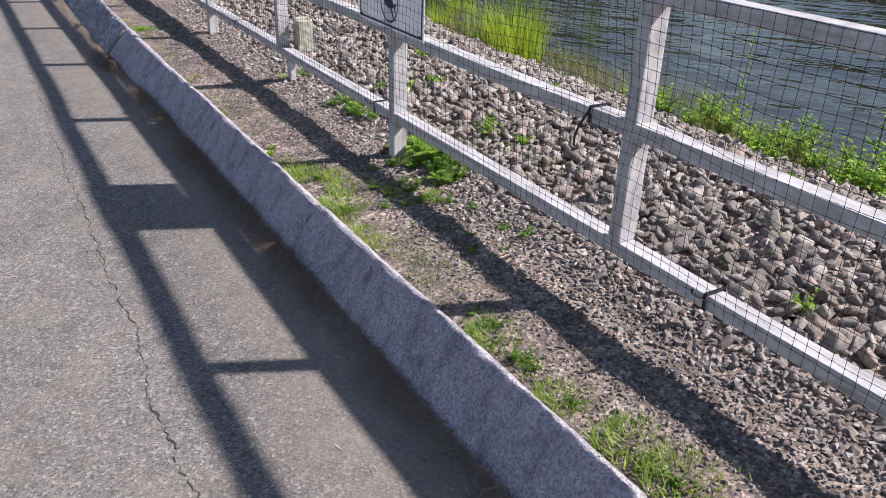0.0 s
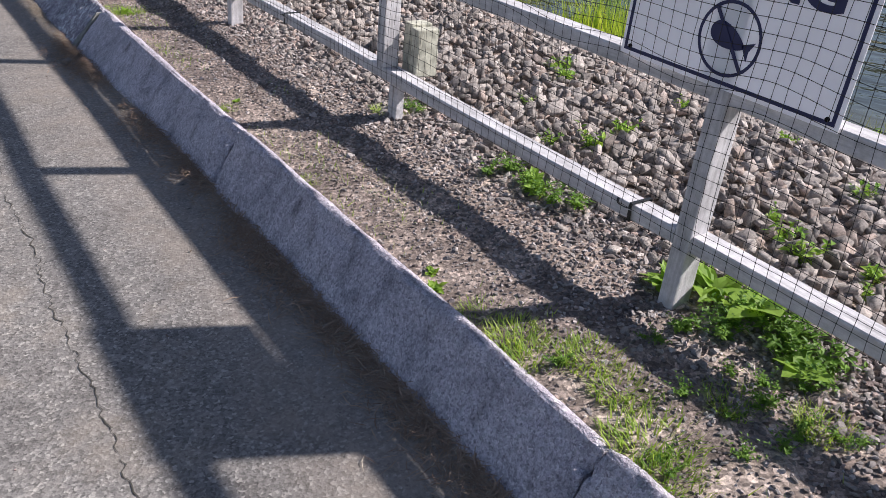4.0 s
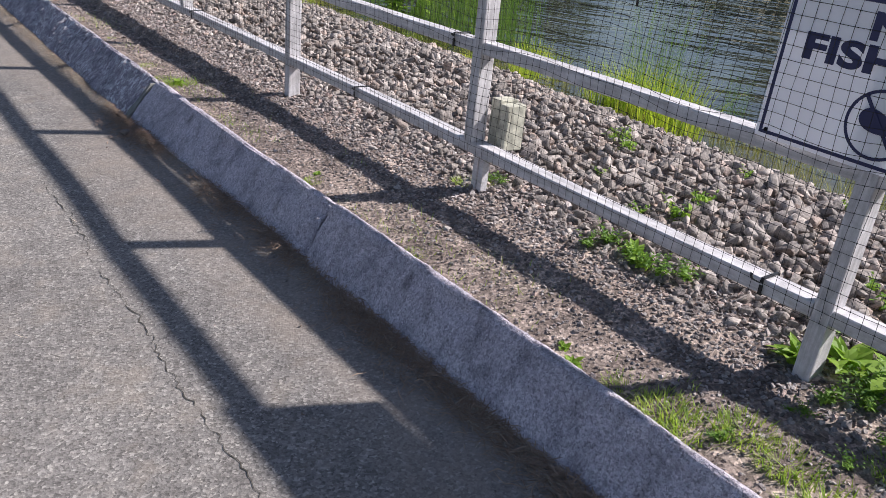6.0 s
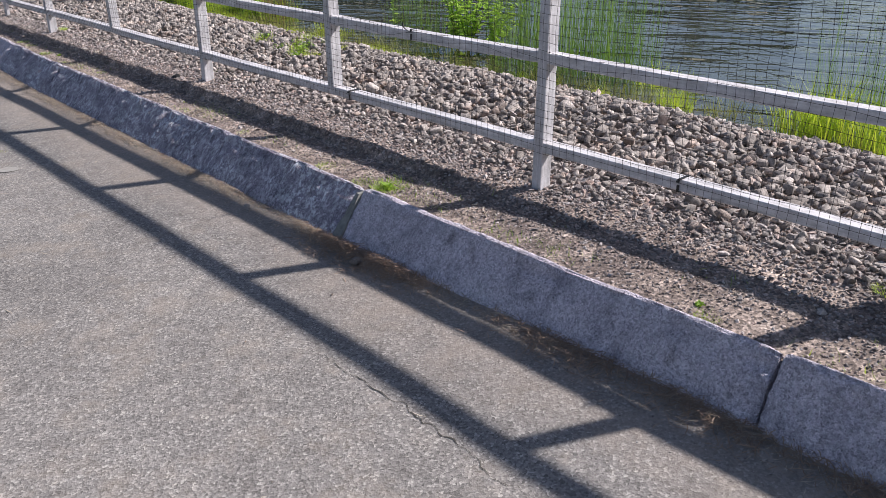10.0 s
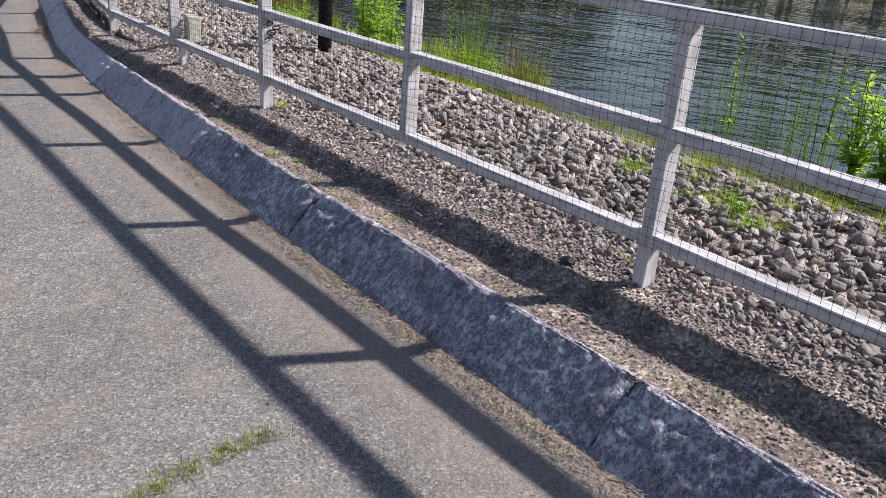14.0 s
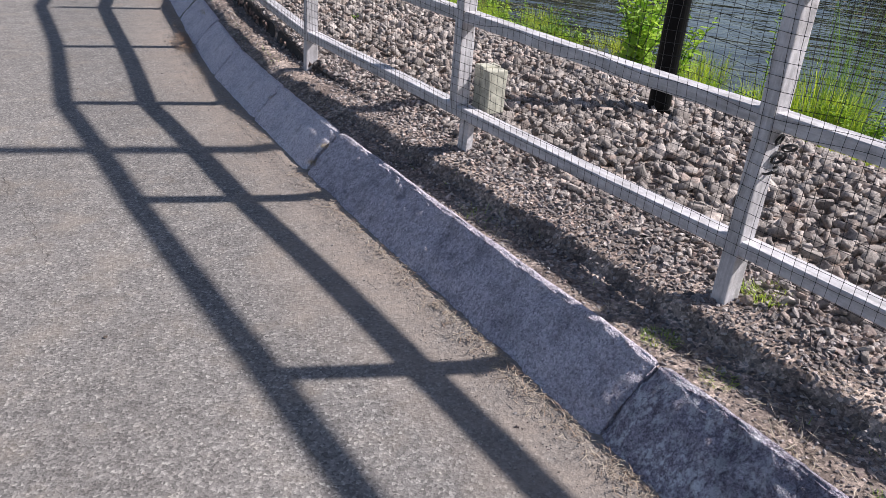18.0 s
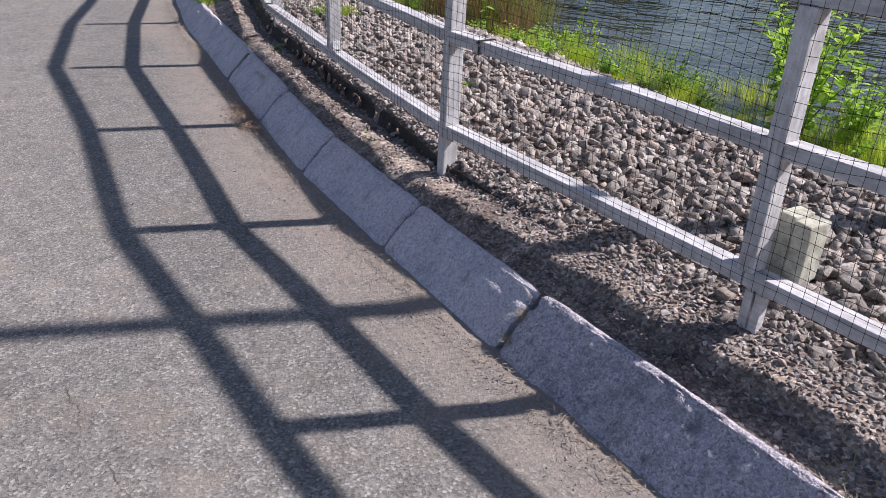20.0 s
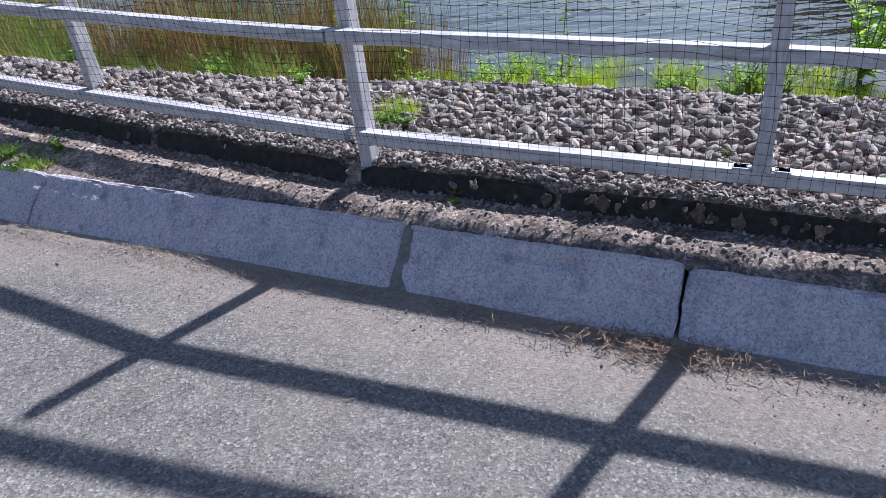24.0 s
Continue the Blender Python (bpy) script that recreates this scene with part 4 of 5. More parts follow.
# ---- dry needles at the kerb foot ----
NEEDLE = [(np.array([(-0.5, -0.018, 0.0), (0.0, -0.027 + 0.06 * b, 0.02 * b), (0.5, 0.02 * b, 0.0), (0.0, 0.027 + 0.06 * b, 0.024 * b)]), np.array([[0, 1, 3], [1, 2, 3]])) for b in (-1.2, 0.3, 1.0, 2.2)]
n = 62000
y = rs.uniform(-1, 21, n)
clump = np.clip(0.5 + 0.8 * wave(y, y * 0, 2.3, 60) + 0.5 * wave(y, y * 0, 9, 61), 0.04, 1) * (0.75 + 0.25 * smooth01((y - 4.5) / 3)) * (1 - 0.45 * smooth01((y - 7.5) / 2)) * (1 - 0.5 * smooth01((y - 13.5) / 2))
keep = rs.uniform(0, 1, n) < clump
y = y[keep]
x = kerb_x(y) - kerb_in(y) + 0.012 - np.abs(rs.normal(0, 0.042, len(y)))
litter = tagged(empty("needle_litter", 0, 0, 0), "dry brown pine needles lying along the kerb foot", "litter")
red = rs.uniform(0, 1, len(y)) < 0.3
for pick, mat in ((~red, STRAW), (red, NEEDLE_RED)):
    scatter("needles", x[pick], y[pick], path_z(x[pick], y[pick]) + rs.uniform(0.002, 0.016, pick.sum()), rs.uniform(0.018, 0.05, pick.sum()), NEEDLE, mat, litter, rs, 0.08, "", False)
n = 9000
y = rs.choice([6.75, 6.55, 6.9, 17.2, 3.4, 2.6, 3.8, 4.2, 4.5, 5.1, 5.6, 3.0, 1.9, 1.2], n) + rs.normal(0, 0.17, n)
x = kerb_x(y) - kerb_in(y) + 0.01 - np.abs(rs.normal(0, 0.06, n))
scatter("needles", x, y, path_z(x, y) + rs.uniform(0.002, 0.03, n), rs.uniform(0.03, 0.075, n), NEEDLE, NEEDLE_RED, litter, rs, 0.2, "", False)
n = 6000
y = rs.uniform(4, 20, n)
x = kerb_x(y) + 0.04 + np.abs(rs.normal(0, 0.12, n))
keep = (rs.uniform(0, 1, n) < np.clip(0.2 + wave(x, y, 5, 63), 0, 1)) & (x < fence_x(y) - 0.12)
x, y = x[keep], y[keep]
scatter("straw", x, y, bank_z(x, y) + 0.012, rs.uniform(0.03, 0.07, len(y)), NEEDLE, STRAW, litter, rs, 0.2, "", False)


n = 46
y = rs.uniform(1, 20, n)
x = kerb_x(y) - kerb_in(y) - 0.04 - rs.uniform(0, 1, n) ** 1.6 * 2.2
size = rs.uniform(0.008, 0.026, n)
scatter("debris", x, y, path_z(x, y) + 0.004, size, [hull(7, 280 + k, 0.09) for k in range(4)], BARK, litter, rs, 0.2, "dark bits of bark and leaf")
n = 60
y = rs.uniform(1, 20, n)
x = kerb_x(y) - kerb_in(y) - 0.04 - rs.uniform(0, 1, n) ** 1.4 * 2.2
scatter("twigs", x, y, path_z(x, y) + 0.004, rs.uniform(0.03, 0.08, n), NEEDLE, STRAW, litter, rs, 0.06, "pale dry stalks")


# ---- cracks, weeds in the seam, pale spot ----
def ribbon(name, pts, width, mat, seed, label):
    r = random.Random(seed)
    verts, faces = [], []
    P = []
    for (x0, y0), (x1, y1) in zip(pts, pts[1:]):
        m = max(2, int(math.hypot(x1 - x0, y1 - y0) / 0.018))
        P += [(x0 + (x1 - x0) * k / m, y0 + (y1 - y0) * k / m) for k in range(m)]
    for i, (px, py) in enumerate(P):
        q = Vector((py * 9, px * 9, seed))
        off = 0.022 * noise.noise(q) + 0.014 * noise.noise(q * 3.7) + 0.007 * r.uniform(-1, 1)
        w = width * max(0.0, -0.05 + 1.5 * abs(noise.noise(q * 1.3)) + 0.6 * abs(noise.noise(q * 5)) + 0.3 * r.random()) * min(1, (i + 1) / 10, (len(P) - i) / 10)
        nx, ny = (1, 0) if abs(pts[-1][1] - pts[0][1]) > abs(pts[-1][0] - pts[0][0]) else (0, 1)
        for sgn in (-1, 1):
            xx, yy = px + nx * (off + sgn * w / 2), py + ny * (off + sgn * w / 2)
            verts.append((xx, yy, float(path_z(np.array(xx), np.array(yy))) + 0.0022))
    for i in range(len(P) - 1):
        faces.append((2 * i, 2 * i + 1, 2 * i + 3, 2 * i + 2))
    return tagged(put(name, mesh_data(name, verts, faces, mat), road), label, kind="structure")


ribbon("crack", [(0.3, 0.9), (0.3, 1.8), (0.28, 2.2), (0.33, 2.65), (0.32, 3.3), (0.34, 3.9), (0.33, 4.4), (0.36, 4.8), (0.34, 5.25), (0.38, 5.7), (0.37, 6.3)], 0.0055, CRACK, 3, "thin dark crack in the asphalt")
ribbon("crack", [(0.02, 13.9), (0.05, 14.4), (0.03, 14.9), (0.08, 15.3)], 0.0026, CRACK, 6, "thin dark crack in the asphalt")


def disc_patch(name, x, y, r0, mat, seed, label):
    verts, n = [], 26
    for k in range(n):
        a = 2 * math.pi * k / n
        r = r0 * (0.8 + 0.45 * noise.noise(Vector((math.cos(a) * 1.4, math.sin(a) * 1.4, seed))))
        px, py = x + r * math.cos(a), y + r * math.sin(a) * 1.15
        verts.append((px, py, float(path_z(np.array(px), np.array(py))) + 0.003))
    return tagged(put(name, mesh_data(name, verts, [tuple(range(n))], mat), road), label, kind="structure")


disc_patch("stain", 0.24, 9.27, 0.065, PALE_SPOT, 4.4, "pale cement spot on the asphalt")


# ---- plants ----
def blade_set(n, radius, height, lean, width, seed, segs=3, droop=0.0):
    r = np.random.RandomState(seed)
    V, F = [], []
    for i in range(n):
        a, rr = r.uniform(0, 6.283), radius * math.sqrt(r.uniform())
        bx, by = rr * math.cos(a), rr * math.sin(a)
        da = a + r.normal(0, 0.9)
        h, l, w = height * r.uniform(0.45, 1.1), lean * r.uniform(0.2, 1.3), width * r.uniform(0.7, 1.2)
        px, py = -math.sin(da + r.uniform(-1, 1)), math.cos(da)
        b = len(V)
        for k in range(segs):
            t = k / segs
            q = l * h * t * t
            ww = w * (1 - 0.6 * t) / 2
            cx, cy, cz = bx + math.cos(da) * q, by + math.sin(da) * q, h * t * (1 - droop * t * l) - 0.01
            V += [(cx - px * ww, cy - py * ww, cz), (cx + px * ww, cy + py * ww, cz)]
        V.append((bx + math.cos(da) * l * h, by + math.sin(da) * l * h, h * (1 - droop * l)))
        for k in range(segs - 1):
            F.append((b + 2 * k, b + 2 * k + 1, b + 2 * k + 3, b + 2 * k + 2))
        F.append((b + 2 * segs - 2, b + 2 * segs - 1, b + 2 * segs))
    return V, F


def leaf_shape(length, width, fold, curl):
    """Points of one leaf along +x, folded at its midrib."""
    pts, n = [], 4
    for k in range(n + 1):
        t = k / n
        w = width * math.sin(math.pi * (0.08 + 0.92 * t) ** 0.8) / 2 if k < n else 0.0
        zc = -curl * length * t * t
        pts += [(length * t, -w, zc + fold * w), (length * t, 0, zc), (length * t, w, zc + fold * w)]
    faces = []
    for k in range(n):
        a = 3 * k
        faces += [(a, a + 1, a + 4, a + 3), (a + 1, a + 2, a + 5, a + 4)]
    return pts, faces


def leafy(stems, height, spread, leaf_len, per_stem, seed, leaf_wide=0.5):
    r = random.Random(seed)
    SV, SF, LV, LF = [], [], [], []
    for s in range(stems):
        a = r.uniform(0, 6.28)
        h = height * r.uniform(0.6, 1.05)
        reach = spread * r.uniform(0.2, 1.0)
        b = len(SV)
        top = []
        for k in range(6):
            t = k / 5
            c = Vector((math.cos(a) * reach * t ** 1.5, math.sin(a) * reach * t ** 1.5, h * t))
            top.append(c)
            rad = 0.004 * (1 - 0.7 * t) * (0.6 + height)
            for q in range(4):
                SV.append((c.x + rad * math.cos(q * 1.571), c.y + rad * math.sin(q * 1.571), c.z - 0.01))
        for k in range(5):
            for q in range(4):
                p, p2 = b + 4 * k + q, b + 4 * k + (q + 1) % 4
                SF.append((p, p2, p2 + 4, p + 4))
        for k in range(per_stem):
            t = 0.12 + 0.88 * (k + r.random() * 0.6) / per_stem
            i = min(4, int(t * 5))
            c = top[i].lerp(top[i + 1], t * 5 - i)
            ll = leaf_len * r.uniform(0.55, 1.1) * (1.15 - 0.55 * t)
            pts, fs = leaf_shape(ll, ll * leaf_wide, 0.35, r.uniform(0.05, 0.35))
            m = Matrix.Translation(c) @ pose(0, 0, 0, r.uniform(-30, 30), -r.uniform(-10, 50), math.degrees(k * 2.4 + r.uniform(-0.5, 0.5)))
            b2 = len(LV)
            LV += [tuple(m @ Vector(p)) for p in pts]
            LF += [tuple(b2 + q for q in ff) for ff in fs]
    return SV, SF, LV, LF


def plant_mesh(name, data, mat):
    return mesh_data(name, data[0], data[1], mat)


def place(me, name, label, category, group, x, y, s, turn, zs=1.0, ground=None):
    g = ground if ground is not None else float(bank_z(np.array(x), np.array(y))) - 0.005
    ob = put(name, me, None, pose(x, y, g, 0, 0, turn) @ Matrix.Diagonal((s, s, s * zs, 1)))
    return tagged(ob, label, category, group)


pr = random.Random(77)
TUFT = [plant_mesh("grass_tuft", blade_set(300, 0.1, 0.052, 0.9, 0.0058, 300 + k, 3, 0.3), GRASS) for k in range(3)]
for x, y, s in ((1.23, 2.82, 0.8), (1.24, 2.51, 0.6), (1.26, 1.75, 0.9), (1.26, 1.39, 0.8), (1.28, 1.14, 1.0), (1.3, 0.98, 1.0), (1.25, 3.29, 0.9), (1.28, 2.93, 1.1), (1.22, 2.62, 0.7),
                (1.34, 3.08, 0.8), (1.52, 2.9, 0.7), (1.62, 2.73, 0.7), (1.25, 3.5, 0.7), (1.26, 3.37, 0.8), (1.35, 3.2, 0.8), (1.3, 6.96, 0.9)):
    place(pr.choice(TUFT), "grass_tuft", "bright green grass tuft growing behind the granite kerb", "grass", "grass tufts", x, y, s, pr.uniform(0, 360))
for x, y, s in ((1.22, 4.46, 0.45), (1.25, 7.12, 0.5), (1.23, 5.24, 0.45), (1.27, 7.43, 0.5), (1.42, 12.43, 0.55), (1.82, 12.37, 0.8), (1.38, 10.57, 0.4), (1.41, 12.21, 0.5),
                (1.36, 11.68, 0.5), (1.83, 4.8, 0.7), (1.75, 4.85, 0.6), (2.46, 19.9, 1.1), (2.55, 20.15, 0.9), (2.2, 17.9, 0.4), (2.05, 18.2, 0.35), (1.3, 8.3, 0.35), (1.84, 9.6, 0.5), (1.35, 11.2, 0.4)):
    place(pr.choice(TUFT), "grass_tuft", "small sparse green grass tuft on the gravelly soil", "grass", "grass tufts", x, y, s, pr.uniform(0, 360), 0.8)
BLADE = [(np.array(v), np.array([q for q in ff])) for v, ff in [blade_set(1, 0.0, 1.0, 0.8, 0.09, 620 + k, 1, 0.3) for k in range(5)]]
n = 26000
y = rs.uniform(0.6, 21, n)
x = kerb_x(y) + 0.06 + np.abs(rs.normal(0, 0.17, n))
mask = np.clip(0.9 * wave(x, y, 3.1, 71) + 0.5 * wave(x, y, 13, 72), 0, 1) * np.where(y < 3.8, 1.0, np.where(y < 13.5, 0.5, 0.22)) * np.clip(1.2 - (x - kerb_x(y)) / 0.5, 0.1, 1)
keep = (rs.uniform(0, 1, n) < mask) & (x < fence_x(y) - 0.1)
x, y = x[keep], y[keep]
sparse = tagged(empty("sparse_grass", 0, 0, 0), "sparse low green grass growing through the gravelly soil", "grass")
scatter("grass_blades", x, y, bank_z(x, y) + 0.004, rs.uniform(0.018, 0.05, len(x)), BLADE, GRASS, sparse, rs, 0.3)
DRY = [plant_mesh("dry_tuft", blade_set(90, 0.06, 0.05, 1.2, 0.003, 330 + k, 3, 0.4), STRAW) for k in range(2)]
for x, y, s in ((1.36, 11.95, 1.1), (1.42, 12.6, 0.9), (1.34, 9.9, 0.9), (1.32, 8.9, 0.8), (1.35, 10.9, 1.0), (1.5, 13.1, 0.8), (1.85, 17.45, 0.9), (2.02, 17.0, 0.7), (1.6, 11.1, 0.7), (1.62, 12.0, 0.8)):
    place(pr.choice(DRY), "dry_tuft", "dry straw-coloured grass tuft on the soil strip", "grass", "dry grass tufts", x, y, s, pr.uniform(0, 360))
for y, s in ((14.44, 0.8), (14.46, 0.6), (15.28, 0.4), (17.06, 0.35)):
    for k, share in enumerate((0.25, 0.6, 0.95)):
        place(pr.choice(DRY), "dry_tuft", "dry straw-coloured grass growing in a kerb joint", "grass", "dry grass in joints", float(kerb_x(y) - kerb_in(y) * share), y + pr.uniform(-0.008, 0.008), s * 0.6, pr.uniform(0, 360), 0.9, 0.2 * (1 - share))


def rosette_template(n, length, seed):
    r = random.Random(seed)
    root = tagged(empty("leafy_weed", 0, 0, -50), "low broad-leaved green weed rooted in gravel", "weed", "leafy weeds")
    shapes = [mesh_data("leaf", *leaf_shape(length, length * w, 0.3, c), LEAF) for w, c in ((0.6, 0.3), (0.75, 0.5), (0.5, 0.2))]
    for k in range(n):
        m = Matrix.Translation((r.gauss(0, 0.012), r.gauss(0, 0.012), r.uniform(0, 0.02))) @ pose(0, 0, 0, r.uniform(-20, 20), -r.uniform(15, 70), k * 137.5 + r.uniform(-20, 20))
        put("leaf", shapes[k % 3], root, m @ Matrix.Scale(r.uniform(0.5, 1.1), 4))
    return root


ROSE_SPOTS = ((1.8, 3.2, 1.5), (1.74, 3.3, 1.2), (1.86, 3.08, 1.1), (1.83, 4.0, 0.9), (1.78, 3.92, 0.8), (1.2, 3.67, 0.55), (1.24, 3.74, 0.4), (1.28, 6.95, 0.75), (1.28, 5.3, 0.35), (2.66, 18.2, 0.9), (2.84, 18.27, 1.2), (2.76, 18.33, 1.0), (1.4, 11.5, 0.4), (2.12, 17.9, 0.45))


def sprout_template(args, name, label, category, group, leaf_mat=None):
    root = empty(name, 0, 0, -50)
    for k in range(args[0]):
        SV, SF, LV, LF = leafy(1, *args[1:5], args[5] * 40 + k)
        stem = put("stem", mesh_data("stem", SV, SF, REED, True), root)
        put("foliage", mesh_data("foliage", LV, LF, leaf_mat or LEAF), stem)
    return tagged(root, label, category, group)


def plant_all(temps, spots, wet=False):
    """The first spots take the templates themselves, the rest are copies."""
    for i, (x, y, s) in enumerate(spots):
        g = -0.02 if wet else max(-0.02, float(bank_z(np.array(x), np.array(y))) - 0.005)
        m = pose(x, y, g, pr.uniform(-4, 4), pr.uniform(-4, 4), pr.uniform(0, 360)) @ Matrix.Scale(s, 4)
        if i < len(temps):
            temps[i].matrix_basis = m
        else:
            copy_thing(temps[i % len(temps)], m @ Matrix.Scale(1 / temps[i % len(temps)].scale[0], 4))


plant_all([rosette_template(30, 0.06, 350 + k) for k in range(3)], ROSE_SPOTS)
def broad_weed(seed):
    r = random.Random(seed)
    root = tagged(empty("broad_weed", 0, 0, -50), "weed with large rounded light green leaves by a fence post", "weed", "broad-leaved weeds")
    for k in range(5):
        me = mesh_data("leaf", *leaf_shape(0.13 * r.uniform(0.7, 1.1), 0.125 * r.uniform(0.75, 1.0), 0.12, 0.35), LEAF)
        put("leaf", me, root, Matrix.Translation((0, 0, 0.05)) @ pose(0, 0, 0, r.uniform(-15, 15), -r.uniform(15, 50), k * 75 + r.uniform(-20, 20)))
    return root


plant_all([broad_weed(5), broad_weed(6)], ((1.8, 3.06, 0.85), (1.72, 2.86, 0.55), (2.22, 2.75, 0.4)))
HERBS = [(1.78 + pr.gauss(0, 0.09), 3.05 + pr.gauss(0, 0.17), pr.uniform(0.6, 1.3)) for _ in range(16)]
HERBS += [(1.83 + pr.gauss(0, 0.06), 3.95 + pr.gauss(0, 0.09), pr.uniform(0.6, 1.1)) for _ in range(6)]
HERBS += [(1.5 + pr.gauss(0, 0.1), 2.8 + pr.gauss(0, 0.15), pr.uniform(0.4, 0.7)) for _ in range(6)]
HERBS += [(1.84 + pr.gauss(0, 0.03), 4.78 + pr.gauss(0, 0.05), pr.uniform(0.5, 0.8)) for _ in range(3)]
HERBS += [(2.72 + pr.gauss(0, 0.08), 18.27 + pr.gauss(0, 0.06), pr.uniform(0.7, 1.1)) for _ in range(5)]
HERBS += [(2.45 + pr.gauss(0, 0.09), 20.0 + pr.gauss(0, 0.15), pr.uniform(0.7, 1.2)) for _ in range(5)]
HERBS += [(1.58 + pr.gauss(0, 0.07), pr.uniform(2.1, 3.3), pr.uniform(0.3, 0.65)) for _ in range(14)]
HERBS += [(1.27 + pr.gauss(0, 0.03), pr.uniform(0.9, 3.6), pr.uniform(0.35, 0.6)) for _ in range(10)]
plant_all([sprout_template((10, 0.08, 0.12, 0.027, 10, 480 + k), "low_herb", "low leafy green herb with many small leaves", "weed", "low herbs", HERB) for k in range(3)], HERBS)
plant_all([sprout_template((8, 0.1, 0.08, 0.04, 8, 400 + k), "weed_sprout", "small green weed sprouting between the bank stones", "weed", "weeds among stones") for k in range(3)],
          ((2.12, 1.28, 1.0), (2.18, 3.18, 1.2), (2.28, 3.02, 0.9), (2.2, 4.1, 1.1), (2.1, 4.22, 0.8), (2.81, 3.36, 1.0), (2.7, 4.8, 1.3), (2.8, 4.95, 1.0), (2.46, 4.18, 1.1), (2.62, 9.63, 1.3), (2.75, 9.75, 1.1), (2.5, 9.5, 0.9),
           (2.73, 10.32, 1.1), (2.6, 9.9, 0.8), (2.46, 16.22, 0.7), (3.47, 19.0, 1.3), (2.4, 16.9, 0.5), (2.9, 2.3, 0.7), (2.5, 1.7, 0.6), (2.25, 3.3, 0.8), (2.15, 2.95, 0.7), (2.35, 3.4, 0.7), (3.1, 3.0, 0.9), (3.2, 3.9, 0.9), (2.95, 4.3, 0.8), (2.6, 2.6, 0.6), (3.3, 2.2, 0.8), (2.3, 4.6, 0.6)))
plant_all([sprout_template((11, 0.66, 0.32, 0.11, 16, 420 + k), "waterside_bush", "bright green leafy shrub at the water's edge", "shrub", "waterside shrubs", SHRUB) for k in range(3)],
          ((4.76, 9.85, 1.3), (4.85, 10.1, 1.2), (4.95, 9.7, 1.0), (4.62, 15.5, 1.3), (4.9, 15.75, 1.25), (4.36, 15.3, 1.35), (4.5, 15.0, 1.0), (4.46, 13.68, 0.5), (4.6, 13.5, 0.45)))
plant_all([sprout_template((12, 0.2, 0.2, 0.05, 11, 440 + k), "bank_weed", "low bright green weeds on the pond bank", "weed", "bank weeds", LEAF) for k in range(3)],
          ((4.0, 3.75, 1.1), (4.08, 3.5, 1.0), (4.1, 3.3, 1.2), (4.02, 3.05, 1.1), (4.15, 2.8, 1.3), (4.0, 2.6, 1.2), (4.12, 2.4, 1.3), (3.95, 2.2, 1.2), (4.1, 1.95, 1.3), (4.0, 1.7, 1.3), (4.15, 1.45, 1.4), (3.75, 1.6, 0.9), (3.8, 2.3, 0.8), (3.78, 2.7, 0.8), (3.85, 3.4, 0.9), (4.25, 2.1, 1.3), (4.3, 2.9, 1.2), (4.25, 3.6, 1.1), (3.9, 2.9, 0.9), (4.35, 14.4, 1.0), (4.4, 13.9, 0.9),
           (4.5, 14.7, 1.1), (4.45, 16.6, 1.0), (4.4, 17.0, 0.9), (4.55, 16.4, 1.1), (4.2, 19.3, 1.0), (4.1, 19.8, 1.0), (4.3, 14.9, 1.0)))
plant_all([sprout_template((1, 0.85, 0.08, 0.085, 22, 460 + k), "tall_weed", "tall single-stemmed green weed by the water", "weed", "tall weeds") for k in range(2)],
          ((4.83, 11.05, 1.15), (4.4, 3.5, 0.75), (4.45, 2.5, 0.85), (4.95, 9.35, 1.0), (5.1, 10.45, 1.2), (4.8, 17.65, 0.9), (4.6, 18.7, 1.2), (5.0, 14.6, 0.8), (4.5, 16.8, 0.6)))
plant_all([sprout_template((26, 0.26, 0.24, 0.05, 11, 700), "herb_clump", "rounded clump of bright small-leaved herb at the waterline", "weed", "herb clumps", SHRUB)],
          ((4.5, 13.76, 1.0), (4.66, 13.62, 0.75), (4.42, 16.0, 0.6)))
plant_all([sprout_template((9, 0.46, 0.3, 0.07, 11, 720 + k), "stalky_weed", "dark green weed with many thin stalks on the bank", "weed", "stalky weeds", HERB) for k in range(2)],
          ((4.42, 16.3, 1.0), (4.55, 16.5, 0.85), (4.35, 16.05, 0.7), (4.62, 15.1, 0.8), (4.5, 20.5, 0.9), (4.2, 20.9, 0.8)))
plant_all([sprout_template((10, 0.2, 0.24, 0.06, 10, 740), "bank_weed", "low bright green weeds on the pond bank", "weed", "bank weeds", SHRUB)],
          [(pr.uniform(3.85, 4.45), pr.uniform(1.0, 3.9), pr.uniform(0.7, 1.1)) for _ in range(22)] + [(float(shore_x(y)) + pr.uniform(-0.1, 0.3), y, pr.uniform(0.6, 1.0)) for y in (16.4, 16.9, 17.5, 18.2, 14.5, 14.8)] + [(pr.uniform(4.35, 5.1), pr.uniform(16.4, 18.9), pr.uniform(0.7, 1.2)) for _ in range(10)])
plant_all([sprout_template((3, 0.7, 0.16, 0.1, 16, 760), "tall_weed", "tall yellow-green leafy weed standing among reeds", "weed", "tall weeds", LIME)], ((4.75, 19.2, 0.95), (4.95, 17.6, 0.6)))
REEDS = [plant_mesh("reed_clump", blade_set(85, 0.28, 1.15, 0.18, 0.0042, 500 + k, 4), REED) for k in range(3)]
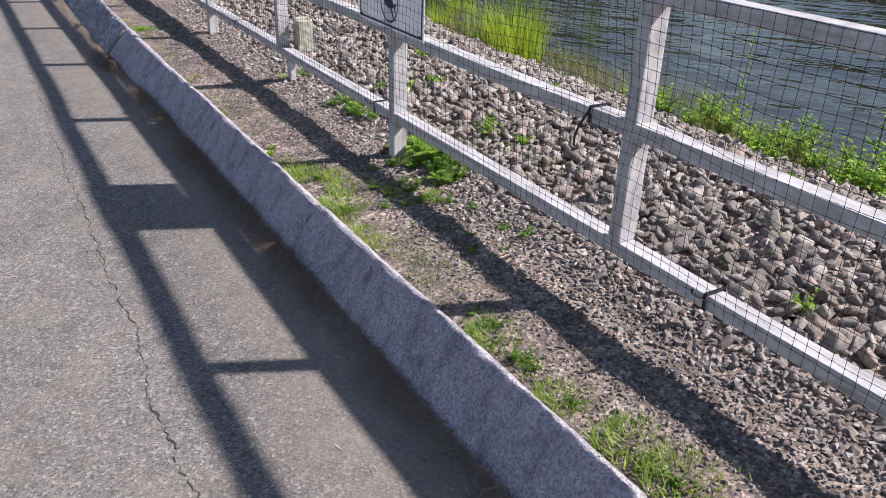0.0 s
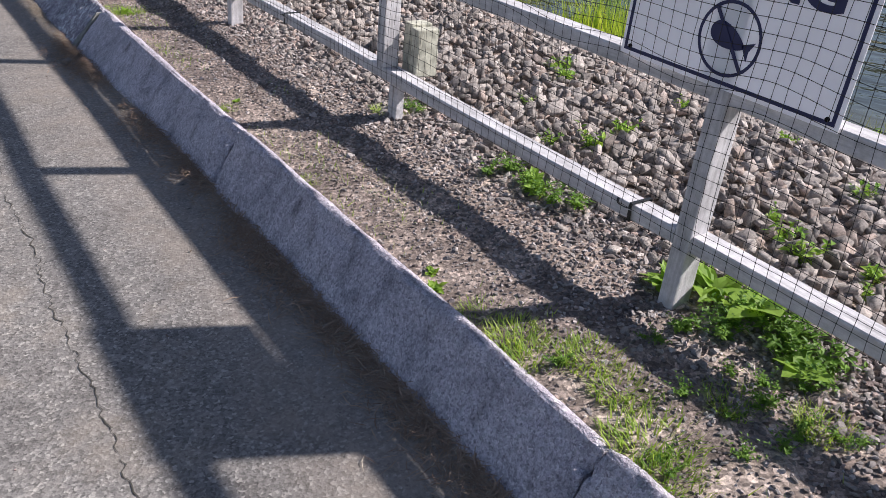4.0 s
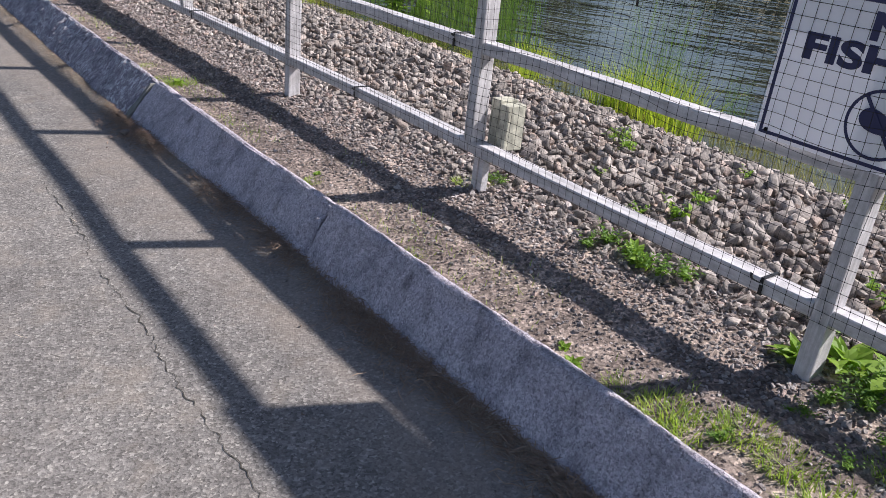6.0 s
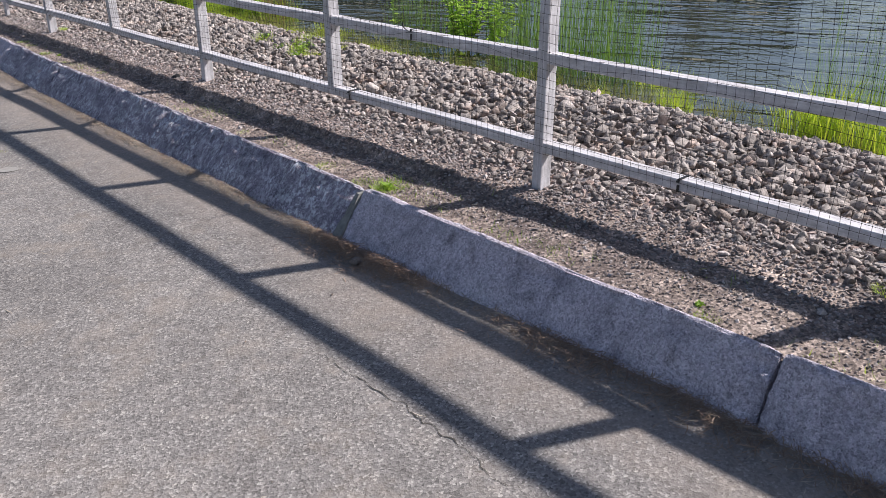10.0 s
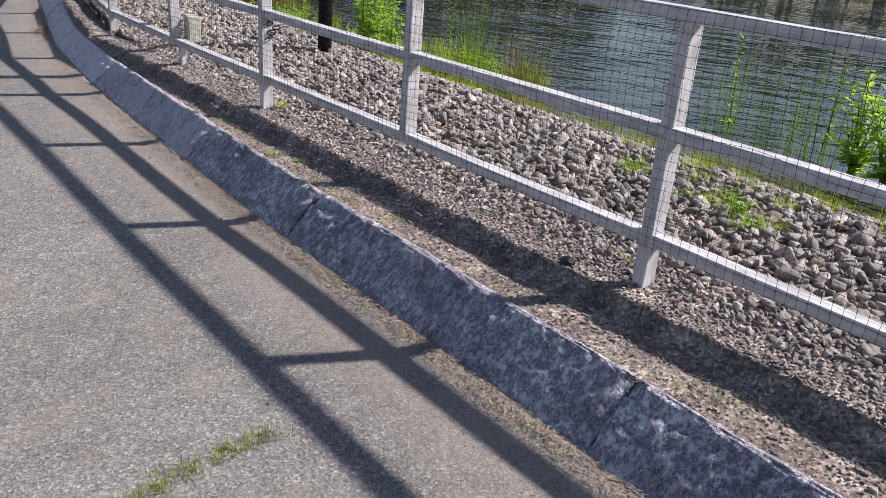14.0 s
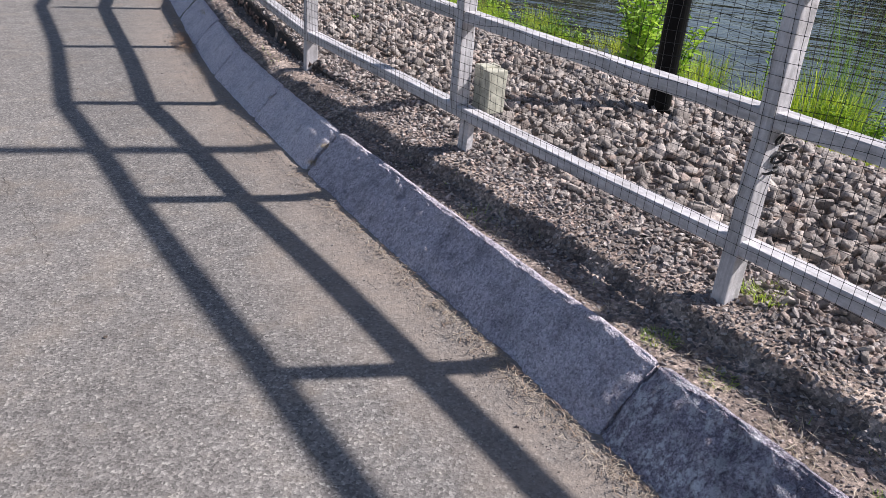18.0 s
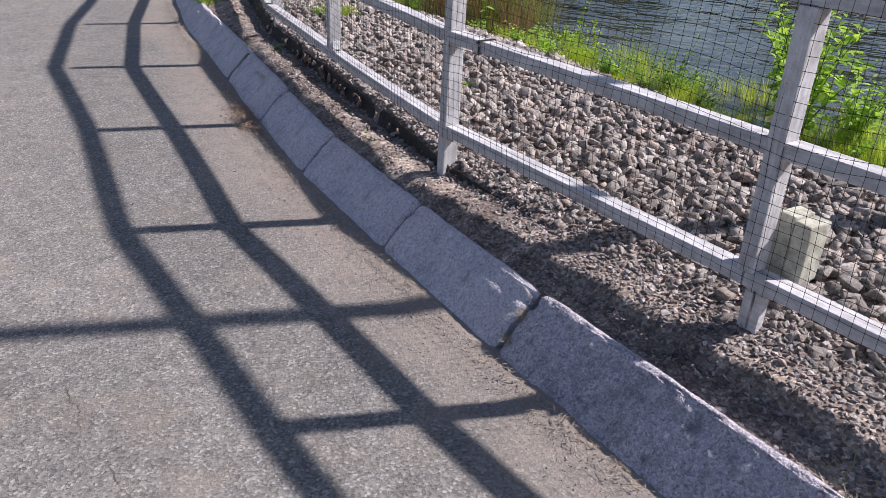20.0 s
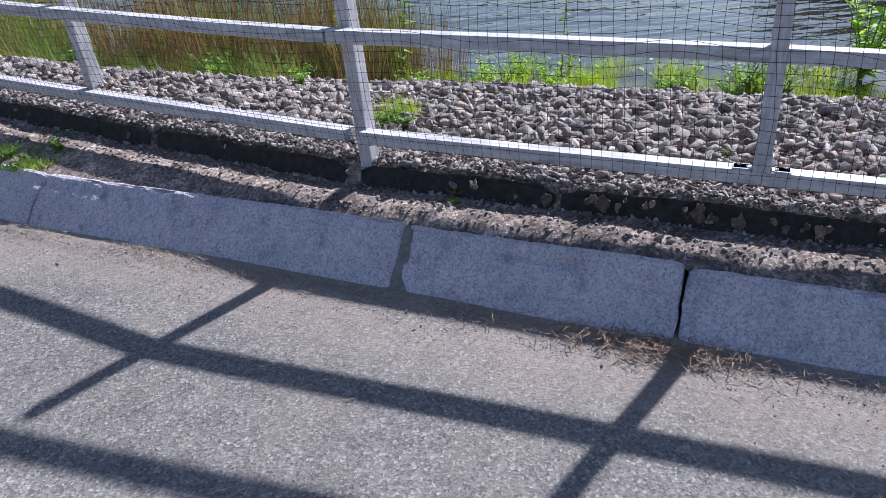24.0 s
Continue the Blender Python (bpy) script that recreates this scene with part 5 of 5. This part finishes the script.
for x, y, s in ((4.35, 8.85, 0.9), (4.54, 8.6, 1.05), (4.63, 8.2, 1.05), (4.75, 8.4, 1.1), (4.6, 7.9, 0.9), (4.8, 8.75, 1.1), (4.95, 8.1, 1.0), (4.9, 10.45, 0.8), (5.1, 11.25, 0.8), (4.6, 12.95, 0.55), (4.52, 13.05, 0.5), (4.62, 13.83, 0.85), (4.7, 9.15, 0.95), (4.95, 10.75, 0.7), (4.54, 13.72, 0.8), (5.0, 9.1, 0.9), (5.0, 5.7, 0.4), (4.2, 5.75, 0.8), (4.35, 6.05, 0.85), (4.95, 9.5, 0.8), (5.2, 8.6, 1.0)):
    place(pr.choice(REEDS), "reed_clump", "clump of tall thin green reeds in shallow water", "reeds", "reed clumps", x, y, s, pr.uniform(0, 360), 1.0, -0.03)
LIMES = [plant_mesh("marsh_grass", blade_set(190, 0.2, 0.38, 0.45, 0.0062, 520 + k, 3, 0.1), LIME) for k in range(3)]
for x, y, s in ((4.1, 5.6, 1.2), (4.25, 5.9, 1.25), (4.2, 6.2, 1.1), (4.38, 6.1, 1.3), (4.85, 7.75, 0.85), (4.95, 7.55, 0.7), (4.92, 6.45, 0.65), (4.86, 6.6, 0.5), (4.25, 7.19, 0.7), (4.55, 13.88, 1.2), (4.68, 13.95, 1.3), (4.6, 13.75, 1.05),
                (4.66, 13.16, 1.05), (4.6, 13.05, 0.75), (4.74, 13.1, 0.9), (4.5, 14.25, 0.9), (4.46, 14.75, 0.8), (4.58, 15.0, 0.9), (4.42, 15.2, 0.8), (5.1, 15.2, 0.9), (4.95, 15.9, 0.8), (5.0, 16.2, 0.7), (4.9, 16.9, 0.7), (5.1, 17.3, 0.75), (4.95, 17.9, 0.7), (4.5, 11.9, 0.6), (4.55, 11.6, 0.5)):
    place(pr.choice(LIMES), "marsh_grass", "yellow-green marsh grass at the pond's edge", "grass", "marsh grass", x, y, s, pr.uniform(0, 360), 1.0)
SEDGE = [plant_mesh("sedge_tuft", blade_set(60, 0.2, 0.34, 0.5, 0.005, 530 + k, 3, 0.2), OLIVE) for k in range(3)]
for i in range(130):
    y = 5.2 + 13.4 * i / 130 + pr.uniform(-0.1, 0.1)
    x = float(shore_x(y)) + pr.uniform(-0.3, 0.08)
    if y < 13 and i % 4 == 0:
        continue
    if y < 13 and i % 2:
        place(pr.choice(SEDGE), "sedge_tuft", "sparse olive sedge growing in the shallow edge", "grass", "sedge tufts", x, y, pr.uniform(0.5, 0.9), pr.uniform(0, 360))
        continue
    place(pr.choice(LIMES), "edge_grass", "short yellow-green grass fringing the waterline", "grass", "edge grass", x, y, pr.uniform(0.25, 0.5), pr.uniform(0, 360), pr.uniform(0.5, 0.9))
for i in range(34):
    y = pr.uniform(14.0, 18.9)
    place(pr.choice(LIMES), "edge_grass", "short yellow-green grass fringing the waterline", "grass", "edge grass", float(shore_x(y)) + pr.uniform(-0.12, 0.18), y, pr.uniform(0.35, 0.65), pr.uniform(0, 360), pr.uniform(0.6, 1.1))
for x, y in ((2.8, 18.25), (2.72, 18.32), (2.9, 18.3)):
    place(pr.choice(LIMES), "edge_grass", "low bright yellow-green grass mound beside a fence post", "grass", "grass mounds", x, y, 0.42, pr.uniform(0, 360), 0.65)
for i in range(10):
    place(pr.choice(SEDGE), "sedge_tuft", "sparse olive sedge growing in the shallow edge", "grass", "sedge tufts", pr.uniform(4.05, 4.5), pr.uniform(3.9, 5.3), pr.uniform(0.55, 0.9), pr.uniform(0, 360))
for i in range(60):
    y = pr.uniform(0.8, 6.2)
    x = float(shore_x(y)) + pr.uniform(-0.45, 0.25)
    place(pr.choice(SEDGE), "sedge_tuft", "sparse olive sedge growing in the shallow edge", "grass", "sedge tufts", x, y, pr.uniform(0.35, 0.8), pr.uniform(0, 360), pr.uniform(0.6, 1.0))
for x, y in ((2.95, 10.05), (3.1, 9.85), (3.2, 10.3), (3.0, 9.6), (3.3, 9.2), (2.62, 9.65), (2.72, 9.8), (2.52, 9.52), (2.72, 10.3), (2.62, 9.45), (3.4, 9.6), (3.5, 10.4), (3.3, 10.8)):
    place(pr.choice(LIMES), "edge_grass", "short yellow-green grass fringing the waterline", "grass", "edge grass", x, y, pr.uniform(0.3, 0.45), pr.uniform(0, 360), 0.7)
RUST = [plant_mesh("dead_reeds", blade_set(100, 0.21, 0.66, 0.3, 0.0065, 540 + k, 3), RUST_REED) for k in range(3)]
for x, y, s in ((4.6, 13.02, 0.85), (4.66, 13.14, 0.8), (4.75, 20.05, 1.2), (4.8, 19.7, 1.25), (4.79, 19.21, 1.2), (4.85, 18.8, 1.1), (5.1, 19.3, 1.2), (4.65, 20.5, 1.1), (5.0, 20.2, 1.2), (4.83, 18.48, 0.9), (4.8, 20.9, 1.2), (5.1, 21.4, 1.3), (4.6, 19.5, 1.0), (4.5, 19.0, 1.0), (4.55, 20.0, 1.15), (4.9, 19.5, 1.4), (4.7, 20.3, 1.3), (5.2, 20.6, 1.4), (4.45, 20.6, 0.9), (5.0, 18.9, 1.2)):
    place(pr.choice(RUST), "dead_reeds", "clump of rust-brown dead reeds by the water", "reeds", "dead reed clumps", x, y, s, pr.uniform(0, 360), 1.0)
MEADOW = [plant_mesh("bank_grass", blade_set(130, 0.2, 0.3, 0.5, 0.006, 560 + k, 3, 0.2), REED if k == 0 else OLIVE) for k in range(3)]
TALL = [plant_mesh("tall_grass", blade_set(150, 0.22, 0.62, 0.4, 0.006, 580 + k, 4, 0.15), OLIVE if k else REED) for k in range(3)]
for i in range(40):
    y = pr.uniform(18.9, 22.6)
    x = float(shore_x(y)) + pr.uniform(-0.25, 0.9)
    place(pr.choice(TALL), "tall_grass", "tall olive-green grass clump among dead reeds", "grass", "tall grass clumps", x, y, pr.uniform(0.7, 1.2), pr.uniform(0, 360))
for i in range(46):
    x, y = pr.uniform(3.35, 4.5), pr.uniform(19.0, 22.8)
    x += float(edge_x(y)) - 3.85
    place(pr.choice(MEADOW), "bank_grass", "green grass clump on the bank among stones", "grass", "bank grass", x, y, pr.uniform(0.5, 1.1), pr.uniform(0, 360))
n = 130
seam = np.array([(0.42 * t - 0.12 + pr.uniform(-0.02, 0.02), 9.66 + 0.06 * t + pr.gauss(0, 0.018)) for t in [pr.choice((-0.75, -0.5, -0.35, -0.1, 0.05, 0.2, 0.4, 0.6, 0.75, 0.9, 1.0)) + pr.gauss(0, 0.06) for _ in range(n)]])
CRUMB = [(v, np.array([f for f in ff if len(f) == 3] or [(0, 1, 2)])) for v, ff in [(np.array(blade_set(12, 0.02, 0.022, 1.2, 0.0035, 600 + k, 1, 0.3)[0]), blade_set(12, 0.02, 0.022, 1.2, 0.0035, 600 + k, 1, 0.3)[1]) for k in range(3)]]
seam_weed = tagged(empty("seam_weed", 0, 0, 0), "line of short weeds growing in an asphalt seam", "weed")
scatter("weed_line", seam[:, 0], seam[:, 1], path_z(seam[:, 0], seam[:, 1]) + 0.004, np.array([pr.uniform(0.6, 1.4) for _ in range(n)]), CRUMB, MOSS, seam_weed, rs, 0.1)
spots = np.array([(pr.gauss(-0.35, 0.07), pr.gauss(9.33, 0.05)) for _ in range(40)])
straw_spots = np.array([(pr.gauss(-0.02, 0.06), pr.gauss(8.92, 0.05)) for _ in range(260)] + [(pr.gauss(-0.2, 0.06), pr.gauss(8.8, 0.05)) for _ in range(160)] + [(pr.gauss(-0.1, 0.25), pr.gauss(9.2, 0.3)) for _ in range(160)])
scatter("straw_patch", straw_spots[:, 0], straw_spots[:, 1], path_z(straw_spots[:, 0], straw_spots[:, 1]) + 0.004, rs.uniform(0.015, 0.045, len(straw_spots)), NEEDLE, STRAW, litter, rs, 0.12)
scatter("weed_patch", spots[:, 0], spots[:, 1], path_z(spots[:, 0], spots[:, 1]) + 0.003, np.array([pr.uniform(0.4, 1.0) for _ in spots]), CRUMB, MOSS, seam_weed, rs, 0.1)


# ---- far shore ----
SHORE = 118.0


def far_woods():
    """Tall woods in groups along the far shore, with open stretches between."""
    r = np.random.RandomState(9)
    V, F = [], []
    for i in range(150):
        deg = 5 + 135 * i / 150 + r.uniform(-0.6, 0.6)
        a, dist = radians(deg), SHORE + r.uniform(4, 22)
        x, y = 6 + dist * math.sin(a), 8 + dist * math.cos(a)
        h = float(np.interp(deg, [5, 40, 46, 48, 53, 56, 65, 68, 95, 99, 140], [27, 25, 21, 8, 8, 22, 23, 7, 8, 22, 27])) * r.uniform(0.8, 1.15)
        w = max(3.0, h * r.uniform(0.22, 0.34))
        m = 110
        p = r.normal(0, 1, (m, 3))
        p /= np.linalg.norm(p, axis=1)[:, None]
        p *= r.uniform(0.45, 1.05, (m, 1))
        for q in p:
            c = np.array([x, y, h * 0.54]) + q * np.array([w, w, h * 0.46])
            size = r.uniform(0.9, 2.3)
            b = len(V)
            for _ in range(4):
                V.append(tuple(c + r.normal(0, size * 0.6, 3)))
            F += [(b, b + 1, b + 2), (b, b + 2, b + 3), (b + 1, b + 2, b + 3)]
        b = len(V)
        V += [(x - 0.4, y, 0), (x + 0.4, y, 0), (x, y + 0.4, 0), (x, y, h * 0.7)]
        F += [(b, b + 1, b + 3), (b + 1, b + 2, b + 3), (b + 2, b, b + 3)]
    tagged(put("far_woods", mesh_data("far_woods", V, F, FAR_LEAF)), "dark green trees along the far shore", "trees", kind="stuff")


far_woods()
shore_v, shore_f = [], []
for i in range(47):
    a = radians(-2 + 3.2 * i)
    for reach, z in ((0, -0.4), (4, 0.5), (32, 1.2), (34, -0.8)):
        shore_v.append((6 + (SHORE + reach) * math.sin(a), 8 + (SHORE + reach) * math.cos(a), z))
    if i:
        b = 4 * i
        shore_f += [(b - 4 + k, b - 3 + k, b + 1 + k, b + k) for k in range(3)]
tagged(put("far_bank", mesh_data("far_bank", shore_v, shore_f, FAR_GROUND, True)), "grassy far bank of the pond", "bank", kind="structure")
